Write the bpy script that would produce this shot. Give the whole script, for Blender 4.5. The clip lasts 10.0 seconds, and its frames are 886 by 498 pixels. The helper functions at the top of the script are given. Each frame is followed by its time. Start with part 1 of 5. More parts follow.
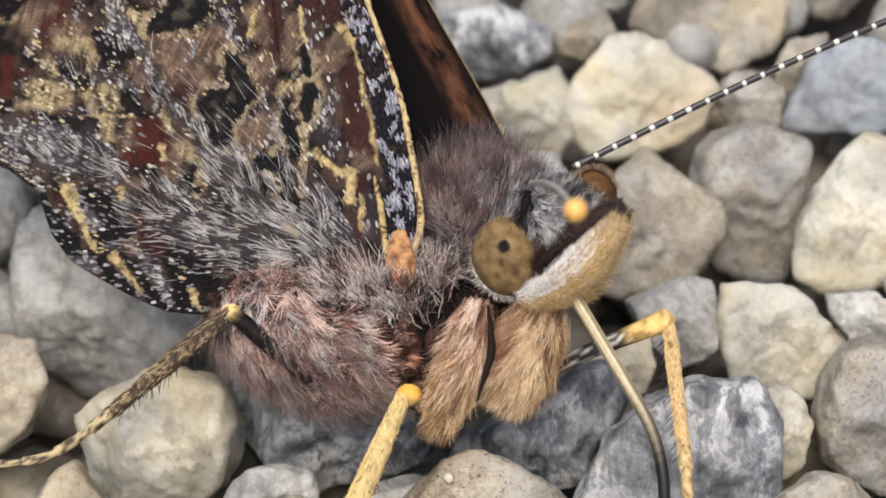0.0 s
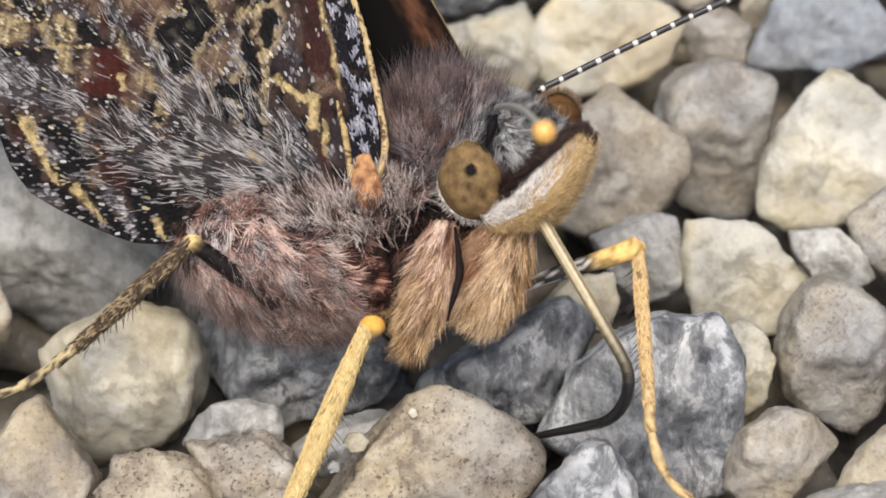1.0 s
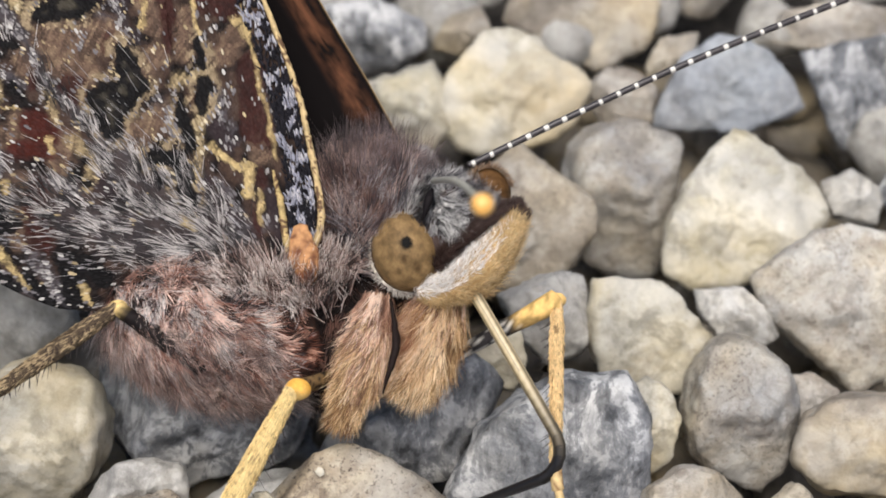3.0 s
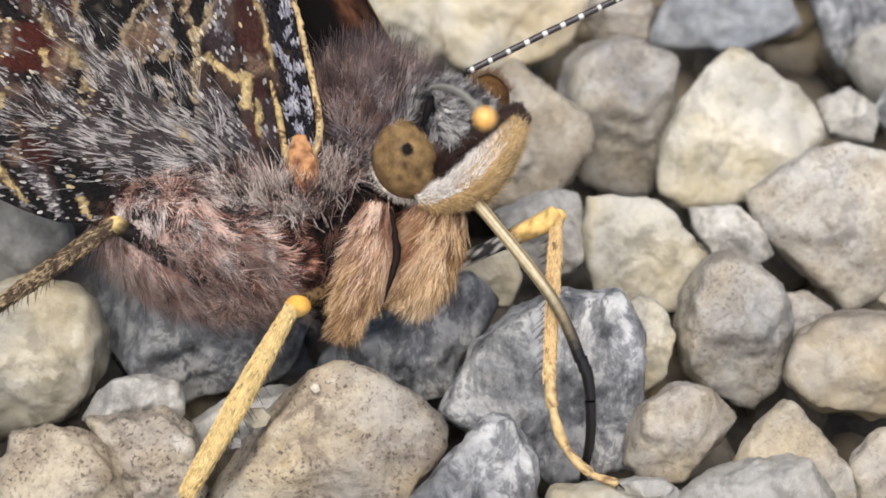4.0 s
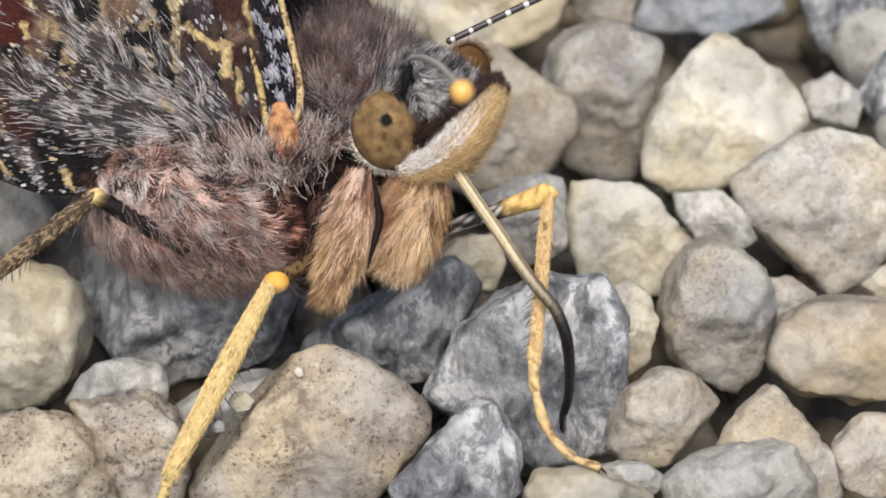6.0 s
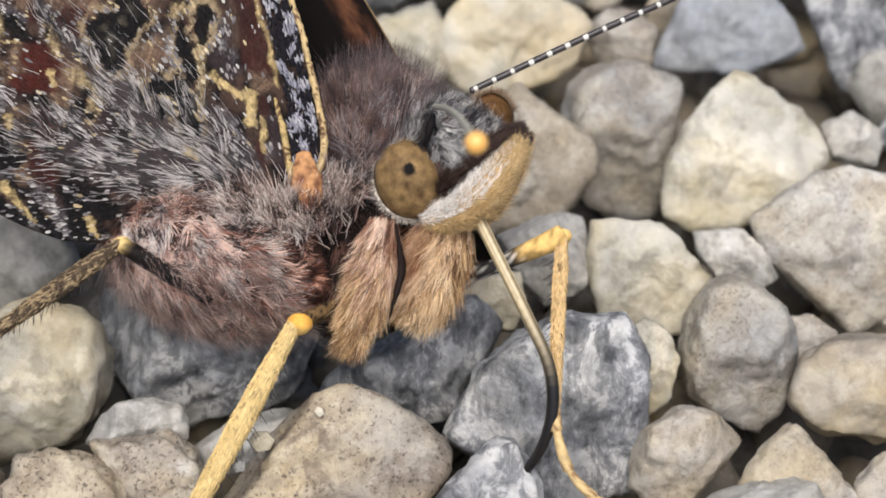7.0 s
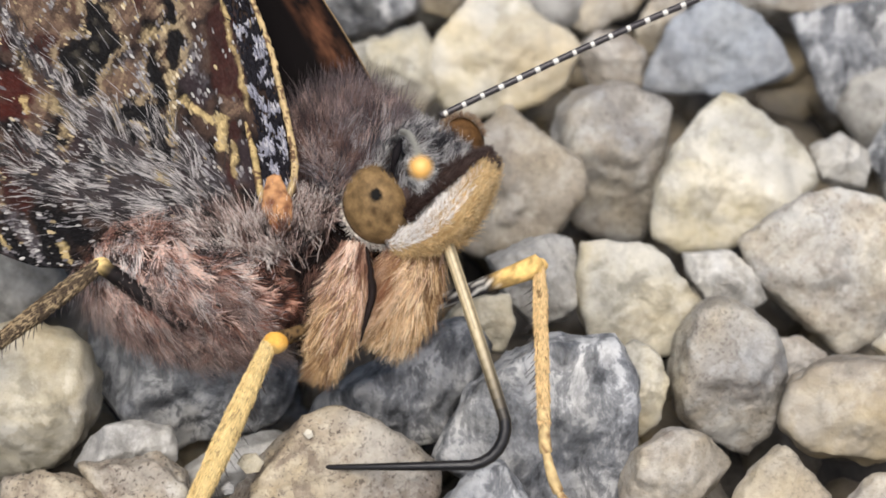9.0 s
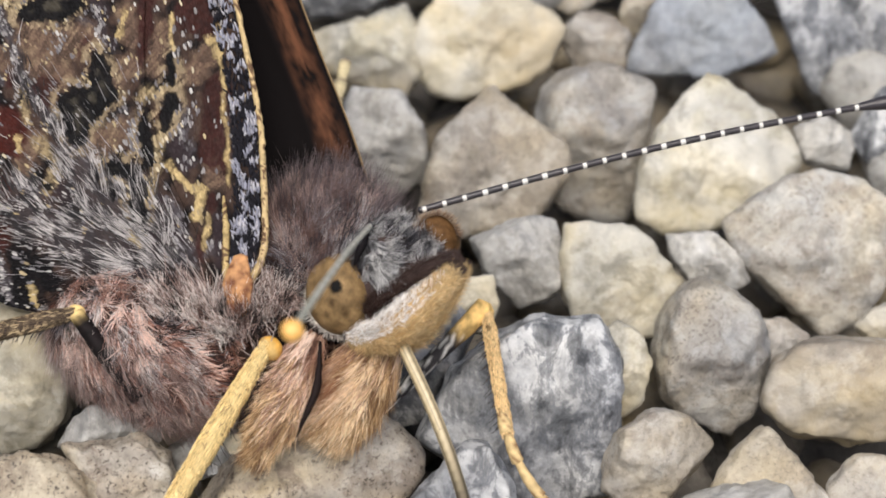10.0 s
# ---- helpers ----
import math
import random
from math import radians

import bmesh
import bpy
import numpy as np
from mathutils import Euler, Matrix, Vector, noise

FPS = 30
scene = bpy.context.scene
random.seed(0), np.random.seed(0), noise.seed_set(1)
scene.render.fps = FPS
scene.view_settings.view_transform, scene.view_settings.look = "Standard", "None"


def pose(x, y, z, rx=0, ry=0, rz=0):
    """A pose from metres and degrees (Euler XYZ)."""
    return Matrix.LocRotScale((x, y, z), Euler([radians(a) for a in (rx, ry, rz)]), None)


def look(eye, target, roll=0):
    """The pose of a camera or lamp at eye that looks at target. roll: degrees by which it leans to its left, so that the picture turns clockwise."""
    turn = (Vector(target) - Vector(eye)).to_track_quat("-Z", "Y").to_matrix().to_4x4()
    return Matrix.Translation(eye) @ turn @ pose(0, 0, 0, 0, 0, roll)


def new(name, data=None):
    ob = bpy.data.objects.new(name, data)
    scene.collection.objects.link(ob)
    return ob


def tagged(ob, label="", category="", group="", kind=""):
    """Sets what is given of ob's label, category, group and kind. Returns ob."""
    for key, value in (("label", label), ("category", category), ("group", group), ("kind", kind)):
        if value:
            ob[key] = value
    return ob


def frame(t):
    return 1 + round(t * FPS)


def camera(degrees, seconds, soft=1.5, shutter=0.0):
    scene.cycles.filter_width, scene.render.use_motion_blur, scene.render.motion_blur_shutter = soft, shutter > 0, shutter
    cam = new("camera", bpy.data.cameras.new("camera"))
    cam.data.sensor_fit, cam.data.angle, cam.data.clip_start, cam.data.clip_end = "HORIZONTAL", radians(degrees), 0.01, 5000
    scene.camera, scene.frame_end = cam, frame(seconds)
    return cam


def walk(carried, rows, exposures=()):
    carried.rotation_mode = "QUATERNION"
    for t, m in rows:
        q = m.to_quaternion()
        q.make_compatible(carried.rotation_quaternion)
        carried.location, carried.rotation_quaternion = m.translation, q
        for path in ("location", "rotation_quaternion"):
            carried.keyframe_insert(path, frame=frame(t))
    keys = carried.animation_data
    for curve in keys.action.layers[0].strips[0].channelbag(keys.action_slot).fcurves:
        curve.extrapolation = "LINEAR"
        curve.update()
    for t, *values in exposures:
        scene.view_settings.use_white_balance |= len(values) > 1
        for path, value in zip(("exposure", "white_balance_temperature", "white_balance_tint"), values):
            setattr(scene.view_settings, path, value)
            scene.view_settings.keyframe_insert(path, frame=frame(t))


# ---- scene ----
MM = 0.001  # the place is a few centimetres wide, so its numbers are in millimetres
TILT = 42.0  # the lean of the view plane: the eye looks down by 90 - TILT degrees
EYE = (0.0, -0.03747, 0.04162)
cam = camera(28.0, 10.0, soft=1.8)
cam.data.dof.use_dof, cam.data.dof.focus_distance, cam.data.dof.aperture_fstop = True, 0.0505, 95.0
walk(cam, [
    (0.0, pose(*EYE, 44.890, 1.991, 1.461)),
    (0.2, pose(*EYE, 43.627, 1.558, 1.114)),
    (0.5, pose(*EYE, 42.822, 1.138, 0.845)),
    (0.7, pose(*EYE, 43.684, 1.178, 0.887)),
    (1.0, pose(*EYE, 42.803, 1.066, 0.789)),
    (1.2, pose(*EYE, 43.220, 0.133, -0.034)),
    (1.5, pose(*EYE, 42.634, 0.432, 0.303)),
    (1.7, pose(*EYE, 43.056, 0.320, 0.218)),
    (2.0, pose(*EYE, 42.596, 0.131, 0.071)),
    (2.2, pose(*EYE, 41.521, 0.226, 0.177)),
    (2.5, pose(*EYE, 42.000, -0.000, 0.000)),
    (2.8, pose(*EYE, 42.642, -1.174, -1.068)),
    (3.0, pose(*EYE, 44.672, -1.218, -1.119)),
    (3.2, pose(*EYE, 43.906, -1.460, -1.257)),
    (4.3, pose(*EYE, 41.975, -1.294, -0.991)),
    (4.5, pose(*EYE, 42.240, -0.912, -0.715)),
    (4.8, pose(*EYE, 41.154, -1.900, -1.481)),
    (5.0, pose(*EYE, 42.277, -2.512, -1.950)),
    (5.2, pose(*EYE, 41.553, -2.460, -1.849)),
    (6.3, pose(*EYE, 41.501, -1.024, -0.753)),
    (6.5, pose(*EYE, 42.055, -0.415, -0.322)),
    (6.8, pose(*EYE, 41.573, -0.771, -0.594)),
    (7.0, pose(*EYE, 42.770, -1.307, -1.056)),
    (7.2, pose(*EYE, 43.340, -1.740, -1.466)),
    (7.5, pose(*EYE, 43.947, -1.741, -1.483)),
    (7.8, pose(*EYE, 43.811, -2.369, -1.996)),
    (8.0, pose(*EYE, 43.188, -2.256, -1.828)),
    (8.2, pose(*EYE, 43.246, -1.902, -1.543)),
    (8.5, pose(*EYE, 42.951, -1.357, -1.107)),
    (8.8, pose(*EYE, 43.204, -1.378, -1.130)),
    (9.0, pose(*EYE, 43.476, -1.549, -1.296)),
    (9.2, pose(*EYE, 44.864, -1.304, -1.051)),
    (9.5, pose(*EYE, 44.602, -2.118, -1.836)),
    (9.7, pose(*EYE, 43.823, -1.628, -1.315)),
    (10.0, pose(*EYE, 42.874, -1.986, -1.592)),
])

# ---------------------------------------------------------------- light
world = bpy.data.worlds.new("overcast_sky")
scene.world = world
world.use_nodes = True
sky = world.node_tree.nodes.new("ShaderNodeTexSky")
sky.sky_type, sky.sun_disc = "NISHITA", False
sky.sun_elevation, sky.sun_rotation = radians(71), radians(163)
sky.air_density, sky.dust_density = 1.0, 4.0
world.node_tree.links.new(sky.outputs[0], world.node_tree.nodes["Background"].inputs[0])
world.node_tree.nodes["Background"].inputs[1].default_value = 0.12
sun = new("sun", bpy.data.lights.new("sun", "SUN"))
sun.data.energy, sun.data.angle, sun.data.color = 4.0, radians(55), (1.0, 0.96, 0.90)
sun.matrix_world = look((-0.05, -0.10, 0.30), (0, 0, 0))
scene.view_settings.exposure = 0.03


# ---------------------------------------------------------------- materials
def material(name, rough=0.6, spec=0.5):
    m = bpy.data.materials.new(name)
    m.use_nodes = True
    b = m.node_tree.nodes["Principled BSDF"]
    b.inputs["Roughness"].default_value = rough
    b.inputs["Specular IOR Level"].default_value = spec
    return m, m.node_tree, b


def node(tree, kind, *links, **values):
    n = tree.nodes.new("ShaderNode" + kind)
    for key, value in values.items():
        key = key.replace("_", " ")
        n.inputs[key].default_value = value
    for socket, source in links:
        tree.links.new(source, n.inputs[socket])
    return n


def ramp(tree, source, *stops):
    n = tree.nodes.new("ShaderNodeValToRGB")
    tree.links.new(source, n.inputs[0])
    while len(n.color_ramp.elements) < len(stops):
        n.color_ramp.elements.new(0.5)
    for e, (at_, c) in zip(n.color_ramp.elements, stops):
        e.position, e.color = at_, (*c, 1) if len(c) == 3 else (c[0], c[0], c[0], 1)
    return n.outputs[0]


def mix(tree, factor, a, b, how="MIX"):
    n = tree.nodes.new("ShaderNodeMix")
    n.data_type, n.blend_type = "RGBA", how
    for socket, value in ((n.inputs[0], factor), (n.inputs[6], a), (n.inputs[7], b)):
        if isinstance(value, (int, float)):
            socket.default_value = value
        elif isinstance(value, tuple):
            socket.default_value = (*value, 1)
        else:
            tree.links.new(value, socket)
    return n.outputs[2]


def bump(tree, bsdf, *layers):
    last = None
    for height, distance, strength in layers:
        n = tree.nodes.new("ShaderNodeBump")
        n.inputs["Distance"].default_value, n.inputs["Strength"].default_value = distance, strength
        tree.links.new(height, n.inputs["Height"])
        if last:
            tree.links.new(last, n.inputs["Normal"])
        last = n.outputs[0]
    tree.links.new(last, bsdf.inputs["Normal"])


def stone_material(name, pale, warm, dark, stain, veins=0.0, specks=0.0, rough=0.5, ochre=0.45):
    """Weathered gravel: cloudy colour, veins, dark pits and fine grain, varied from stone to stone."""
    m, t, b = material(name, rough, 0.4)
    info = t.nodes.new("ShaderNodeObjectInfo")
    co = t.nodes.new("ShaderNodeTexCoord").outputs["Object"]
    shift = node(t, "VectorMath", (0, co))
    shift.operation = "ADD"
    spread = node(t, "MapRange", (0, info.outputs["Random"]), To_Max=3.0)
    t.links.new(spread.outputs[0], shift.inputs[1])
    co = shift.outputs[0]
    cloud = node(t, "TexNoise", ("Vector", co), Scale=300, Detail=7.0, Roughness=0.66, Distortion=0.15).outputs[0]
    broad = node(t, "TexNoise", ("Vector", co), Scale=150, Detail=5.0, Roughness=0.6, Distortion=0.1).outputs[0]
    grain = node(t, "TexNoise", ("Vector", co), Scale=3800, Detail=4.0, Roughness=0.7).outputs[0]
    streak_co = node(t, "Mapping", (0, co))
    streak_co.inputs["Scale"].default_value = (1.25, 0.7, 1.1)
    streak_co.inputs["Rotation"].default_value = (0.5, 0.9, 0.3)
    streak = node(t, "TexNoise", ("Vector", streak_co.outputs[0]), Scale=520, Detail=9.0, Roughness=0.7, Distortion=0.25).outputs[0]
    c = mix(t, ramp(t, cloud, (0.37, (0,)), (0.63, (1,))), pale, warm)
    c = mix(t, ramp(t, broad, (0.46, (0,)), (0.66, (stain,))), c, dark)
    milk = node(t, "TexNoise", ("Vector", co), Scale=620, Detail=6.0, Roughness=0.62, Distortion=0.2).outputs[0]
    c = mix(t, ramp(t, milk, (0.50, (0,)), (0.56, (0.75,))), c, tuple(min(0.62, 1.22 * x) for x in pale))
    c = mix(t, ramp(t, milk, (0.36, (0.75,)), (0.44, (0,))), c, tuple(0.52 * x for x in warm))
    if veins:
        frost = node(t, "TexNoise", ("Vector", streak_co.outputs[0]), Scale=1150, Detail=9.0, Roughness=0.72, Distortion=0.35).outputs[0]
        where = ramp(t, cloud, (0.38, (0.15,)), (0.62, (1.0,)))
        c = mix(t, mix(t, 1.0, ramp(t, frost, (0.49, (0,)), (0.54, (veins,)), (0.8, (veins,))), where, "MULTIPLY"), c, (0.60, 0.60, 0.60))
        c = mix(t, ramp(t, frost, (0.36, (0.9 * min(1.0, veins * 1.3),)), (0.47, (0,))), c, (0.035, 0.037, 0.042))
    else:
        c = mix(t, ramp(t, streak, (0.32, (0.7,)), (0.42, (0,))), c, dark)
        c = mix(t, ramp(t, streak, (0.58, (0,)), (0.72, (0.45,))), c, (0.66, 0.65, 0.62))
    blur = node(t, "TexNoise", ("Vector", co), Scale=420, Detail=3.0).outputs["Color"]
    bent = mix(t, 0.0022, co, blur, "ADD")
    seam = t.nodes.new("ShaderNodeTexVoronoi")
    seam.feature = "DISTANCE_TO_EDGE"
    seam.inputs["Scale"].default_value = 330
    t.links.new(bent, seam.inputs["Vector"])
    crack = mix(t, 1.0, ramp(t, seam.outputs["Distance"], (0.0, (0.3,)), (0.02, (0,))), ramp(t, broad, (0.52, (0,)), (0.62, (1.0,))), "MULTIPLY")
    c = mix(t, crack, c, tuple(0.4 * x for x in dark))
    soil = node(t, "TexNoise", ("Vector", co), Scale=260, Detail=8.0, Roughness=0.72, Distortion=0.4).outputs[0]
    c = mix(t, ramp(t, soil, (0.545, (0,)), (0.60, (0.42,)), (0.76, (0.62,))), c, tuple(0.62 * x for x in dark))
    rust = node(t, "TexNoise", ("Vector", co), Scale=210, Detail=4.0, Roughness=0.55, Distortion=0.3)
    if not veins:
        c = mix(t, ramp(t, rust.outputs[0], (0.54 - 0.12 * ochre, (0,)), (0.74 - 0.12 * ochre, (0.4 + 0.5 * ochre,))), c, (0.43, 0.345, 0.21))
    hue = node(t, "TexNoise", ("Vector", co), Scale=230, Detail=4.0, Roughness=0.6, Distortion=0.6).outputs["Color"]
    c = mix(t, 0.9 if not veins else 0.3, c, ramp(t, hue, (0.36, (0.66, 0.68, 0.74)), (0.50, (0.97, 0.97, 0.97)), (0.60, (1.13, 1.07, 0.93)), (0.70, (1.22, 1.2, 1.15))), "MULTIPLY")
    if specks:
        crust = node(t, "TexNoise", ("Vector", co), Scale=1250, Detail=7.0, Roughness=0.75, Distortion=0.8).outputs[0]
        patch = ramp(t, soil, (0.44, (0.15,)), (0.58, (1.0,)))
        c = mix(t, mix(t, 1.0, ramp(t, crust, (0.50, (0,)), (0.58, (0.75 * specks,))), patch, "MULTIPLY"), c, (0.17, 0.125, 0.095))
        pits = node(t, "TexNoise", ("Vector", co), Scale=8200, Detail=4.0, Roughness=0.65, Distortion=0.5).outputs[0]
        where = ramp(t, milk, (0.48, (1.0,)), (0.6, (0.3,)))
        c = mix(t, mix(t, 1.0, ramp(t, pits, (0.565, (0,)), (0.605, (specks,))), where, "MULTIPLY"), c, (0.085, 0.065, 0.05))
    c = mix(t, 0.6 if veins or specks else 0.3, c, ramp(t, grain, (0.3, (0.74,)), (0.7, (1.22,))), "MULTIPLY")
    tone = node(t, "MapRange", (0, info.outputs["Random"]), To_Min=0.82, To_Max=1.12).outputs[0]
    grey = t.nodes.new("ShaderNodeCombineColor")
    for k in range(3):
        t.links.new(tone, grey.inputs[k])
    c = mix(t, 1.0, c, grey.outputs[0], "MULTIPLY")
    t.links.new(c, b.inputs["Base Color"])
    t.links.new(ramp(t, streak, (0.3, (rough + 0.2,)), (0.7, (rough - 0.14,))), b.inputs["Roughness"])
    fine = 0.6 if veins or specks else 0.3
    bump(t, b, (cloud, 0.0004, 0.6), (soil, 0.0003, fine), (streak, 0.00025, fine), (grain, 0.00004, fine))
    return m


STONE = {
    "cream": stone_material("cream_limestone", (0.43, 0.41, 0.36), (0.42, 0.385, 0.29), (0.25, 0.23, 0.19), 0.7),
    "tan": stone_material("tan_limestone", (0.36, 0.335, 0.295), (0.34, 0.295, 0.235), (0.21, 0.18, 0.15), 0.8, specks=0.35),
    "grey": stone_material("grey_limestone", (0.36, 0.35, 0.33), (0.42, 0.40, 0.36), (0.20, 0.19, 0.18), 0.8, veins=0.35),
    "blue": stone_material("blue_grey_limestone", (0.26, 0.28, 0.31), (0.33, 0.34, 0.36), (0.15, 0.16, 0.18), 0.7, veins=0.3),
    "dark": stone_material("dark_veined_limestone", (0.15, 0.156, 0.17), (0.30, 0.305, 0.315), (0.06, 0.063, 0.07), 0.75, veins=0.9, rough=0.42),
    "speckled": stone_material("speckled_limestone", (0.40, 0.365, 0.31), (0.36, 0.30, 0.235), (0.18, 0.145, 0.115), 0.85, specks=0.95),
    "mottled": stone_material("mottled_grey_limestone", (0.40, 0.39, 0.365), (0.45, 0.40, 0.335), (0.24, 0.23, 0.21), 0.6, specks=0.55, ochre=0.35),
    # darkened limestone for the lower layer: the shade of the gaps is in its colour
    "shaded": stone_material("shade_darkened_limestone", (0.12, 0.105, 0.085), (0.15, 0.125, 0.095), (0.06, 0.05, 0.04), 0.8, rough=0.4),
    "orange": stone_material("rust_stained_limestone", (0.38, 0.345, 0.29), (0.37, 0.32, 0.25), (0.30, 0.24, 0.18), 0.6, ochre=1.0),
}
STONE_WORDS = {
    "cream": ("pale cream limestone pebble with rounded corners in the gravel", "cream"),
    "tan": ("dull tan limestone pebble, cloudy and weathered, in the gravel", "tan"),
    "grey": ("light grey limestone pebble with faint streaks in the gravel", "grey"),
    "blue": ("smooth blue-grey limestone pebble lying in the gravel", "blue"),
    "dark": ("dark blue-grey angular stone with white veins in the gravel", "dark"),
    "speckled": ("tan pebble with dark brown specks and pits in the gravel", "speckled"),
    "mottled": ("rounded grey pebble with a warm patch and dark specks", "mottled"),
    "orange": ("tan pebble with a rusty orange stain in the gravel", "orange"),
}

SOIL, _t, _b = material("dark_damp_grit", 0.85, 0.3)
_co = _t.nodes.new("ShaderNodeTexCoord").outputs["Object"]
_n = node(_t, "TexNoise", ("Vector", _co), Scale=900, Detail=8.0, Roughness=0.7).outputs[0]
_t.links.new(ramp(_t, _n, (0.3, (0.025, 0.022, 0.02)), (0.7, (0.10, 0.09, 0.08))), _b.inputs["Base Color"])
bump(_t, _b, (_n, 0.0006, 1.0))


def pigment(name, rough, spec=0.4, grain=2500, depth=0.00003, sheen=0.0, fleck=0.45):
    """A surface whose colour is stored point by point in the attribute "pigment", with fine grain."""
    m, t, b = material(name, rough, spec)
    col = t.nodes.new("ShaderNodeAttribute")
    col.attribute_name = "pigment"
    co = t.nodes.new("ShaderNodeTexCoord").outputs["Object"]
    n = node(t, "TexNoise", ("Vector", co), Scale=grain, Detail=5.0, Roughness=0.7).outputs[0]
    c = mix(t, fleck, col.outputs["Color"], ramp(t, n, (0.3, (0.5,)), (0.7, (1.45,))), "MULTIPLY")
    t.links.new(c, b.inputs["Base Color"])
    b.inputs["Sheen Weight"].default_value = sheen
    bump(t, b, (n, depth, 0.6))
    return m


HAIR = pigment("insect_hair", 0.5, 0.35, 9000, 0.000004)
SCALE = pigment("wing_scales", 0.75, 0.12, 6000, 0.000006, fleck=0.2)
WING = pigment("scaled_wing_membrane", 0.8, 0.06, 5200, 0.00002, fleck=0.25)
SKIN = pigment("insect_cuticle", 0.65, 0.12, 4200, 0.00003)
EYE_SKIN = pigment("faceted_eye", 0.5, 0.07, 9000, 0.000008)
HORN = pigment("smooth_horn", 0.3, 0.5, 3000, 0.00001)


# ---------------------------------------------------------------- building
def mesh(name, verts, faces, mat, colors=None, smooth=True):
    """A mesh from points in millimetres; colors: one a point."""
    me = bpy.data.meshes.new(name)
    me.from_pydata((np.asarray(verts, float) * MM).tolist(), [], faces if isinstance(faces, list) else faces.tolist())
    me.materials.append(mat)
    if colors is not None:
        layer = me.color_attributes.new("pigment", "FLOAT_COLOR", "POINT")
        layer.data.foreach_set("color", np.c_[np.asarray(colors, float), np.ones(len(verts))].astype(np.float32).ravel())
    if smooth:
        me.polygons.foreach_set("use_smooth", np.ones(len(me.polygons), bool))
    me.update()
    return me


def part(name, me, parent, label="", at_=None):
    ob = new(name, me)
    ob.parent = parent
    if at_ is not None:
        ob.location = np.asarray(at_) * MM
    return tagged(ob, label)


def sphere(level):
    bm = bmesh.new()
    bmesh.ops.create_icosphere(bm, subdivisions=level, radius=1.0)
    v = np.array([p.co[:] for p in bm.verts])
    f = [[p.index for p in q.verts] for q in bm.faces]
    bm.free()
    return v, f


BALL = {n: sphere(n) for n in (2, 3, 4, 5)}


def wobble(points, size, seed):
    """Smooth noise at each point, about -1 to 1."""
    o = Vector((seed * 7.31, seed * 3.17, seed * 1.71))
    return np.array([noise.noise(Vector(p) / size + o) for p in points])


GRADIENTS = np.random.default_rng(3).normal(size=(4096, 3))
GRADIENTS /= np.linalg.norm(GRADIENTS, axis=1)[:, None]


def wave(points, size, seed):
    """Smooth gradient noise at many points at once, about -1 to 1."""
    p = np.asarray(points, float) / size + np.array((seed * 7.31, seed * 3.17, seed * 1.71))
    cell = np.floor(p).astype(np.int64)
    f = p - cell
    u = f * f * f * (f * (f * 6 - 15) + 10)
    total = np.zeros(len(p))
    for dx in (0, 1):
        for dy in (0, 1):
            for dz in (0, 1):
                c = cell + (dx, dy, dz)
                h = (c[:, 0] * 73856093) ^ (c[:, 1] * 19349663) ^ (c[:, 2] * 83492791)
                h = (h ^ (h >> 13)) * 1274126177
                g = GRADIENTS[(h ^ (h >> 16)) & 4095]
                weight = (u[:, 0] if dx else 1 - u[:, 0]) * (u[:, 1] if dy else 1 - u[:, 1]) * (u[:, 2] if dz else 1 - u[:, 2])
                total += weight * ((f - (dx, dy, dz)) * g).sum(1)
    return 1.5 * total


def lerp(a, b, t):
    return np.asarray(a, float) * (1 - t) + np.asarray(b, float) * t


def spline(points, n):
    """n places along a smooth curve through the points."""
    p = np.asarray(points, float)
    p = np.vstack([2 * p[0] - p[1], p, 2 * p[-1] - p[-2]])
    out = []
    for s in np.linspace(0, len(p) - 3 - 1e-9, n):
        i, t = int(s), s - int(s)
        a, b, c, d = p[i : i + 4]
        out.append(0.5 * (2 * b + (c - a) * t + (2 * a - 5 * b + 4 * c - d) * t * t + (3 * b - a - 3 * c + d) * t**3))
    return np.array(out)


def tube(path, radii, sides=12, flat=1.0, side=(0, 0, 1)):
    """A closed tube along the path, wider across than deep by flat; points, faces and the ring of each point."""
    path = np.asarray(path, float)
    radii = np.interp(np.linspace(0, 1, len(path)), np.linspace(0, 1, len(radii)), radii)
    ahead = np.gradient(path, axis=0)
    ahead /= np.linalg.norm(ahead, axis=1)[:, None]
    a = np.cross(ahead, side)
    a /= np.linalg.norm(a, axis=1)[:, None]
    b = np.cross(a, ahead)
    ang = np.arange(sides) * 2 * np.pi / sides
    v = (path[:, None] + radii[:, None, None] * (np.cos(ang)[None, :, None] * a[:, None] + np.sin(ang)[None, :, None] * b[:, None] / flat)).reshape(-1, 3)
    n = len(path)
    v = np.vstack([v, path[0] - ahead[0] * radii[0] * 0.5, path[-1] + ahead[-1] * radii[-1] * 0.5])
    f = []
    for i in range(n - 1):
        for k in range(sides):
            l = (k + 1) % sides
            f.append([i * sides + k, i * sides + l, (i + 1) * sides + l, (i + 1) * sides + k])
    for k in range(sides):
        l = (k + 1) % sides
        f.append([n * sides, l, k])
        f.append([n * sides + 1, (n - 1) * sides + k, (n - 1) * sides + l])
    ring = np.r_[np.repeat(np.arange(n), sides), 0, n - 1] / (n - 1)
    return v, f, ring


